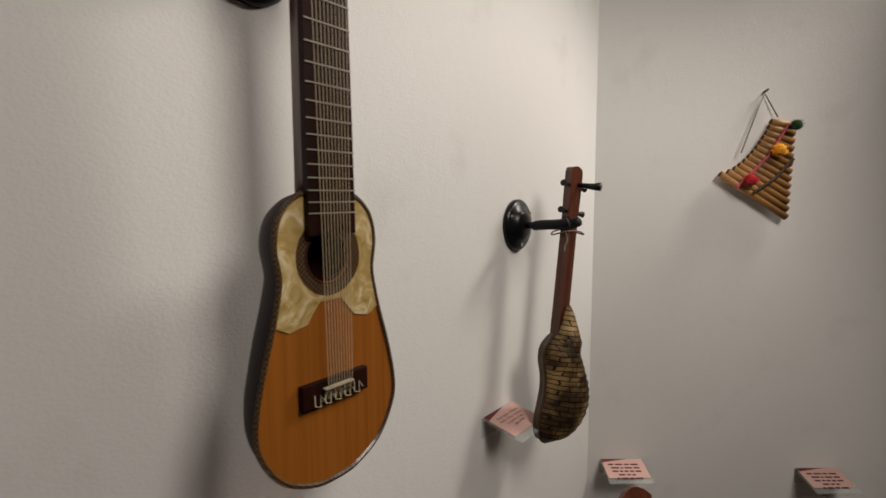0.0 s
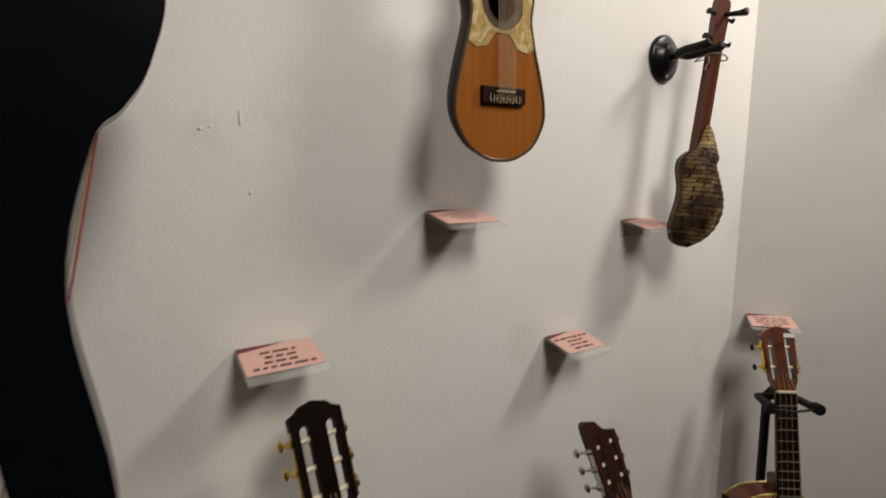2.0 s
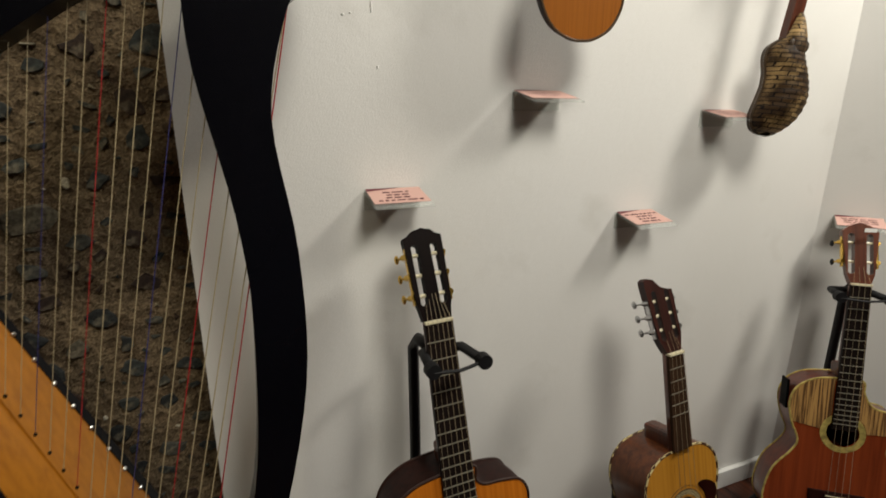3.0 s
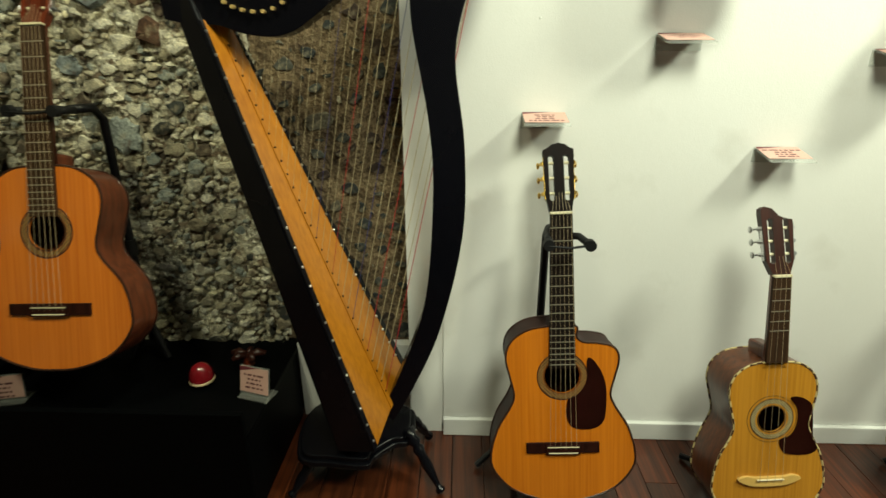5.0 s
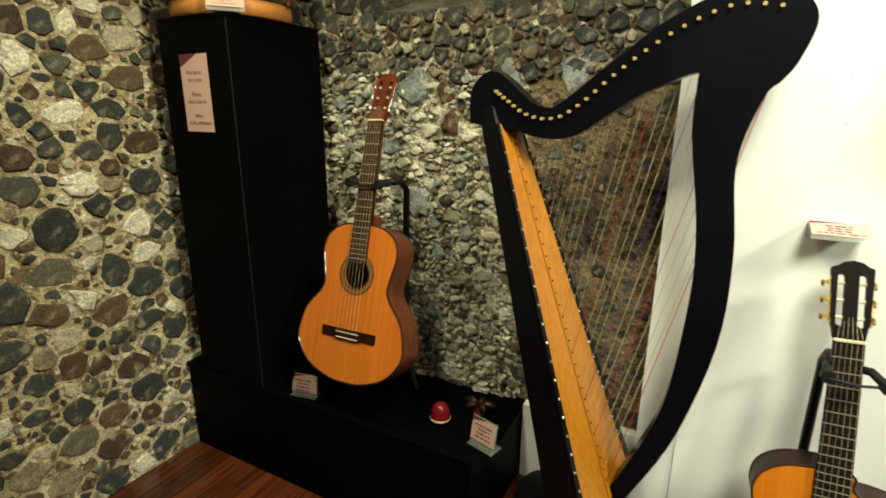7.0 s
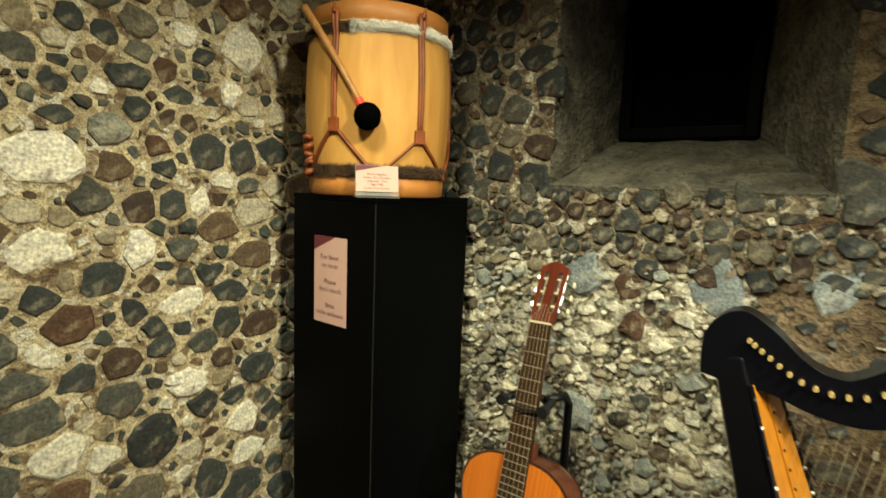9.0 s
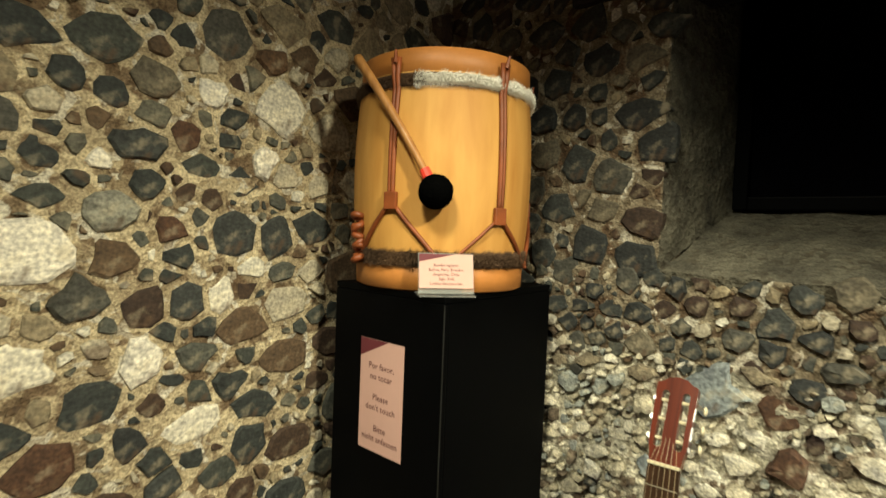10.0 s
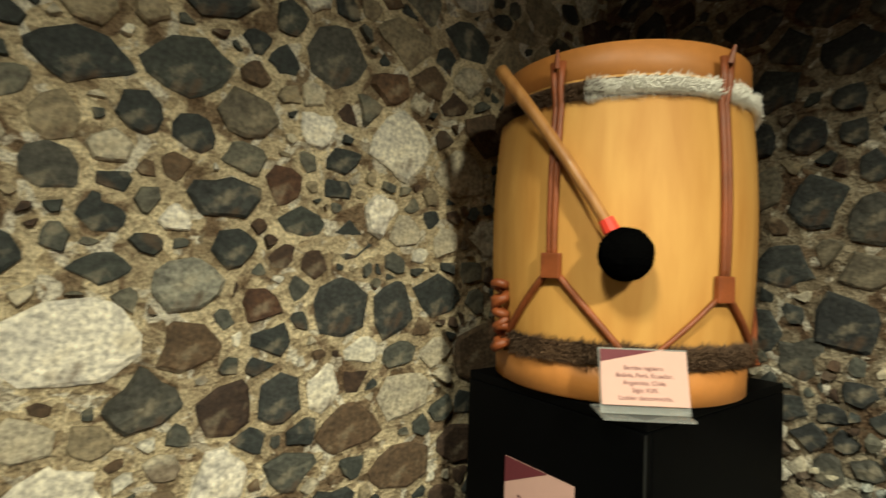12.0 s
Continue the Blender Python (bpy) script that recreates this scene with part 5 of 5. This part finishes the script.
for _ in range(900):
    d = Vector((rnd.gauss(0, 1), rnd.gauss(0, 1), rnd.gauss(0, 1))).normalized()
    s = d.orthogonal().normalized() * 0.0006
    bm.faces.new([bm.verts.new(head_p + d * 0.026 + s), bm.verts.new(head_p + d * 0.026 - s), bm.verts.new(head_p + d * rnd.uniform(0.029, 0.031))])
part("felt_head", bm, FELT, mal, "round black felt head")
d = (butt - head_p).normalized()
out = (head_p - DC).normalized() * 0.004
part("tape", tube([head_p + d * 0.027 + out, head_p + d * 0.04 + out * 2], [0.0095, 0.0085], 10), RED_TAPE, mal, "red tape")

# ---- small things on the bench ----
egg = thing("shaker", "red egg-shaped shaker with a pale band on the bench", "shaker", pose(-0.815, 0.565, 0.25))
part("body", lathe([(0.006, 0.0), (0.026, 0.004), (0.031, 0.014), (0.0305, 0.026), (0.027, 0.042), (0.019, 0.056), (0.008, 0.063)], 20), EGG, egg, smooth=True)
part("band", lathe([(0.0305, 0.011), (0.032, 0.013), (0.032, 0.017), (0.0305, 0.019)], 20), EGG_PALE, egg)
star = thing("castanet_flower", "small dark red wooden clapper lying on the bench", "clapper", pose(-0.73, 0.66, 0.25))
for k in range(5):
    a = k * 1.2566 + 0.3
    part("petal", tube([(0, 0, 0.03), (0.03 * math.cos(a), 0.02 * math.sin(a), 0.036), (0.052 * math.cos(a), 0.034 * math.sin(a), 0.03)], [0.008, 0.012, 0.006], 8, flat=0.6), HEAD_RED, star, smooth=True)
part("stem", lathe([(0.018, 0.0), (0.014, 0.006), (0.008, 0.03), (0.003, 0.034)], 10), RED_WOOD, star)


# ---- stones and boards ----
def halved(poly, mid, d):
    """The part of a polygon behind the line through mid across d."""
    out = []
    for i, a in enumerate(poly):
        b = poly[(i + 1) % len(poly)]
        sa, sb = (a - mid).dot(d), (b - mid).dot(d)
        if sa <= 0:
            out.append(a)
        if (sa < 0 < sb) or (sb < 0 < sa):
            out.append(a.lerp(b, sa / (sa - sb)))
    return out


def rubble(x0, x1, z0, z1, sizes, seed, known=(), joint=0.004, stretch=1.3):
    """Stones of mixed size fitted against each other: middle, radius, outline and kind. sizes: radii from, to and tries, largest first."""
    rnd = random.Random(seed)
    grid, laid, G = {}, [], 0.13

    def round_about(p):
        gx, gz = int(p.x // G), int(p.y // G)
        for i in range(-1, 2):
            for j in range(-1, 2):
                yield from grid.get((gx + i, gz + j), ())

    def lay(p, a, b, turn, kind):
        e = (p, a, b, turn, kind)
        laid.append(e)
        grid.setdefault((int(p.x // G), int(p.y // G)), []).append(e)

    for kind, x, z, a, b in known:
        lay(Vector((x, z)), a, b, rnd.uniform(-0.15, 0.15), kind)
    for lo, hi, tries in sizes:
        for _ in range(tries):
            r, p = rnd.uniform(lo, hi), Vector((rnd.uniform(x0, x1), rnd.uniform(z0, z1)))
            k = rnd.uniform(1.0, stretch)
            if all(((p.x - q.x) / (a + r * 0.9)) ** 2 + ((p.y - q.y) / (b + r * 0.9)) ** 2 > 0.9 for q, a, b, t, kind in round_about(p)):
                lay(p, r * k ** 0.5, r / k ** 0.5, rnd.gauss(0, 0.5), "")
    for p, a, b, turn, kind in laid:
        n = rnd.choice((5, 6, 7, 8))
        c, s = math.cos(turn), math.sin(turn)
        ring = [(a * rnd.uniform(1.1, 1.85) * math.cos(t), b * rnd.uniform(1.1, 1.85) * math.sin(t)) for t in [2 * math.pi * (k + rnd.uniform(-0.28, 0.28)) / n for k in range(n)]]
        poly = [p + Vector((x * c - z * s, x * s + z * c)) for x, z in ring]
        for q, a2, b2, t2, k2 in round_about(p):
            d = q - p
            L = d.length
            if 0 < L < (max(a, b) + max(a2, b2)) * 1.6:
                ux, uz = abs(d.x) / L, abs(d.y) / L
                r1, r2 = 1 / math.hypot(ux / a, uz / b), 1 / math.hypot(ux / a2, uz / b2)
                poly = halved(poly, p + d * ((L * L + r1 * r1 - r2 * r2) / (2 * L * L)) - d.normalized() * joint * rnd.uniform(0.4, 1.6), d)
        if len(poly) > 2:
            yield p, (a + b) / 2, poly, kind


def stone_verts(p, poly, gap, rnd, tall, rough=0.12, soft=False):
    """Rings of one stone round its middle: a broken outline, a shoulder and a face."""
    c = sum(poly, Vector((0, 0))) / len(poly)
    size = max((v - c).length for v in poly)
    pts = []
    for i, a in enumerate(poly):
        b = poly[(i + 1) % len(poly)]
        k = max(1, min(3, int((b - a).length / (size * 0.42))))
        pts += [a.lerp(b, j / k) for j in range(k)]
    m = len(pts)
    w = 0.26 if soft else 0.07
    pts = [pts[i] * (1 - 2 * w) + (pts[i - 1] + pts[(i + 1) % m]) * w for i in range(m)]
    ring = []
    for v in pts:
        k = (1 - gap * rnd.uniform(0.3, 1.7)) * (1 + rough * (noise.noise(Vector((v.x * 37, v.y * 37, p.x * 5))) + 0.6 * noise.noise(Vector((v.x * 110, v.y * 110, p.x * 5)))))
        ring.append((v - c) * max(0.3, k))
    skew = Vector((rnd.uniform(-0.25, 0.25), rnd.uniform(-0.25, 0.25)))
    inner = 0.7 if soft else 0.84
    rows = [[(v.x, 0.014, v.y) for v in ring], [(v.x * 0.97, -tall * 0.5, v.y * 0.97) for v in ring],
            [(v.x * inner, -tall * (1 + skew.dot(v) / size + 0.35 * noise.noise(Vector((v.x * 60, v.y * 60, p.y)))), v.y * inner) for v in ring]]
    return c, rows, (0, -tall * rnd.uniform(0.95, 1.25), 0)


def stone_mesh(rows, tip, verts, faces, at=(0, 0, 0)):
    base, n = len(verts), len(rows[0])
    for r in rows:
        verts += [(v[0] + at[0], v[1] + at[1], v[2] + at[2]) for v in r]
    verts.append((tip[0] + at[0], tip[1] + at[1], tip[2] + at[2]))
    for k in range(len(rows) - 1):
        for i in range(n):
            j = (i + 1) % n
            faces.append((base + k * n + i, base + k * n + j, base + (k + 1) * n + j, base + (k + 1) * n + i))
    for i in range(n):
        faces.append((base + (len(rows) - 1) * n + i, base + (len(rows) - 1) * n + (i + 1) % n, base + len(rows) * n))


KINDS = {"W": WHITE_STONE, "G": GREY_STONE, "R": RED_STONE, "D": DARK_STONE, "B": BLUE_STONE}


def stones(parent, area, sizes, seed, material, joined_material, near, tall=(0.003, 0.009), rough=0.15, gap=0.05, joint=0.004, stretch=1.3, soft=False, known=(), least=0.016):
    """Rubble on a wall face: single stones where near() holds, the rest joined."""
    rnd = random.Random(seed + 1000)
    verts, faces, singles = [], [], 0
    for p, r, poly, kind in rubble(*area, sizes, seed, known, joint, stretch):
        c, rows, tip = stone_verts(p, poly, gap, rnd, rnd.uniform(*tall) * (1.3 if kind else 1.0), min(rough, 0.3) * (1.3 if kind == "W" else 0.8) if kind else rough, soft)
        if kind or (r > least and near(p) and singles < 300):
            v, f = [], []
            stone_mesh(rows, tip, v, f)
            me = bpy.data.meshes.new("stone")
            me.from_pydata(v, [], f)
            me.materials.append(KINDS[kind] if kind else material)
            if soft:
                me.polygons.foreach_set("use_smooth", [True] * len(f))
            ob = new("stone", me)
            ob.parent, ob.location = parent, (c.x, 0, c.y)
            singles += 1
        else:
            stone_mesh(rows, tip, verts, faces, (c.x, 0, c.y))
    if verts:
        me = bpy.data.meshes.new("small_stones")
        me.from_pydata(verts, [], faces)
        me.materials.append(joined_material)
        if soft:
            me.polygons.foreach_set("use_smooth", [True] * len(faces))
        ob = new("small_stones", me)
        ob.parent = parent
        tagged(ob, kind="stuff")


# the large stones of the left wall: white, grey, red-brown and dark ones, first those beside the drum, then those lower down
UPPER = [("W", -0.500, 1.722, 0.058, 0.055), ("W", -0.636, 1.722, 0.032, 0.027), ("W", -0.538, 1.616, 0.027, 0.035), ("W", -0.608, 1.372, 0.018, 0.046),
    ("W", -0.895, 1.442, 0.076, 0.052), ("W", -0.799, 1.586, 0.042, 0.014), ("G", -0.785, 1.512, 0.045, 0.037), ("R", -0.680, 1.646, 0.026, 0.029),
    ("D", -0.752, 1.618, 0.06, 0.029), ("D", -0.730, 1.725, 0.05, 0.03), ("D", -0.922, 1.631, 0.034, 0.027), ("D", -0.593, 1.478, 0.045, 0.05),
    ("D", -0.501, 1.474, 0.043, 0.045), ("D", -0.737, 1.36, 0.034, 0.035), ("D", -0.676, 1.362, 0.03, 0.038), ("D", -0.612, 1.834, 0.05, 0.05),
    ("R", -0.523, 1.807, 0.038, 0.02), ("R", -0.700, 1.487, 0.034, 0.026), ("D", -0.826, 1.373, 0.041, 0.03)]
LOWER = [("W", -0.908, 1.282, 0.055, 0.042), ("W", -0.742, 1.271, 0.034, 0.044), ("W", -0.655, 1.144, 0.062, 0.036), ("R", -0.87, 1.132, 0.05, 0.04),
    ("D", -0.758, 1.14, 0.03, 0.03), ("D", -0.703, 1.052, 0.036, 0.025), ("D", -0.79, 0.96, 0.052, 0.042), ("D", -0.859, 1.028, 0.032, 0.03),
    ("W", -0.648, 0.955, 0.055, 0.036), ("D", -0.728, 0.85, 0.06, 0.06), ("D", -0.87, 0.677, 0.056, 0.06), ("D", -0.762, 0.735, 0.07, 0.04),
    ("R", -0.892, 0.783, 0.05, 0.038), ("W", -0.509, 0.818, 0.045, 0.048), ("D", -0.604, 0.7, 0.043, 0.06), ("W", -0.695, 0.635, 0.045, 0.036),
    ("D", -0.616, 0.89, 0.042, 0.028), ("D", -0.561, 0.29, 0.062, 0.05), ("D", -0.779, 0.22, 0.06, 0.046), ("R", -0.754, 0.459, 0.042, 0.045)]
stones(wall_left, (-1.75, -0.02, 0.02, 2.3), ((0.04, 0.056, 900), (0.024, 0.038, 5000), (0.013, 0.022, 9000), (0.006, 0.011, 9000)), 11, STONE, STONE_JOINED,
       lambda p: -1.1 < p.x < -0.3 and 0.55 < p.y < 1.9, (0.002, 0.009), 0.26, 0.04, 0.004, 1.9, False, UPPER + LOWER, 0.02)
LUMPS = [("B", -1.033, 1.214, 0.08, 0.05), ("B", -0.725, 1.215, 0.07, 0.065), ("R", -0.924, 1.211, 0.04, 0.04), ("R", -0.9, 1.118, 0.038, 0.04), ("D", -0.868, 1.165, 0.018, 0.02), ("B", -1.022, 0.867, 0.06, 0.06), ("D", -0.868, 0.938, 0.029, 0.02), ("B", -1.12, 1.04, 0.04, 0.035)]
stones(wall_niche, (LEFT_X + 0.02, -0.66, 0.24, BAND_Z), ((0.016, 0.03, 420), (0.008, 0.015, 2200), (0.004, 0.008, 9000)), 21, CHIP_SINGLE, CHIP,
       lambda p: -1.28 < p.x < -0.8 and 0.66 < p.y < 1.3, (0.002, 0.02), 0.55, 0.2, 0.001, 2.2, False, LUMPS, 0.01)
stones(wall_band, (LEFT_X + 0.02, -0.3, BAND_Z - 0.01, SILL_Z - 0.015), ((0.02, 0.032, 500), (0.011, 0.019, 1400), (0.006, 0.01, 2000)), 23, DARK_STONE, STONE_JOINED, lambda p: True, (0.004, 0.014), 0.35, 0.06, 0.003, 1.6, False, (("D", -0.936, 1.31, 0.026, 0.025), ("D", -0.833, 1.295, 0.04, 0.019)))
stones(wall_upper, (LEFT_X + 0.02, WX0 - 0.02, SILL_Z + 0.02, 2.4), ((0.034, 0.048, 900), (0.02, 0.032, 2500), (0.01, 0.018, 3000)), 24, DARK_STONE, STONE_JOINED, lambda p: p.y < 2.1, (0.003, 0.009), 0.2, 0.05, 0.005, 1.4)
brown = bpy.data.objects["wall_niche_brown"]
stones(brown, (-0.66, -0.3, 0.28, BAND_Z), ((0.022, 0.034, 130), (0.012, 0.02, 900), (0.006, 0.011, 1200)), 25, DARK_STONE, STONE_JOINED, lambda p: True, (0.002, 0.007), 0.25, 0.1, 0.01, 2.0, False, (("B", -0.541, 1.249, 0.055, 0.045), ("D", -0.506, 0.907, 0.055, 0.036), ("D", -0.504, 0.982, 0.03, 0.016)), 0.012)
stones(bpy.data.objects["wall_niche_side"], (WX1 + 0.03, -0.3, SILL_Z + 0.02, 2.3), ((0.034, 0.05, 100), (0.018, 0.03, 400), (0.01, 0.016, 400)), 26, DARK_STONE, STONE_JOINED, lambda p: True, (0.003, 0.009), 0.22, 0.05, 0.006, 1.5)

floor = bpy.data.objects["floor"]
rnd = random.Random(3)
w, x = 0.086, -1.7
while x < 1.9:
    y, first = -3.49, True
    while y < 0.75:
        ln, first = (rnd.uniform(0.3, 1.6) if first else rnd.uniform(0.9, 1.7)), False
        y1 = min(y + ln, 0.79)
        me = bpy.data.meshes.new("board")
        bm = box(-w / 2 + 0.0008, 0.0008, -0.014, w / 2 - 0.0008, y1 - y - 0.0008, rnd.uniform(-0.0008, 0), 0.0012)
        bm.to_mesh(me)
        bm.free()
        me.materials.append(FLOOR)
        ob = new("board", me)
        ob.parent, ob.location = floor, (x + w / 2, y, 0)
        y = y1
        if y1 >= 0.79:
            break
    x += w
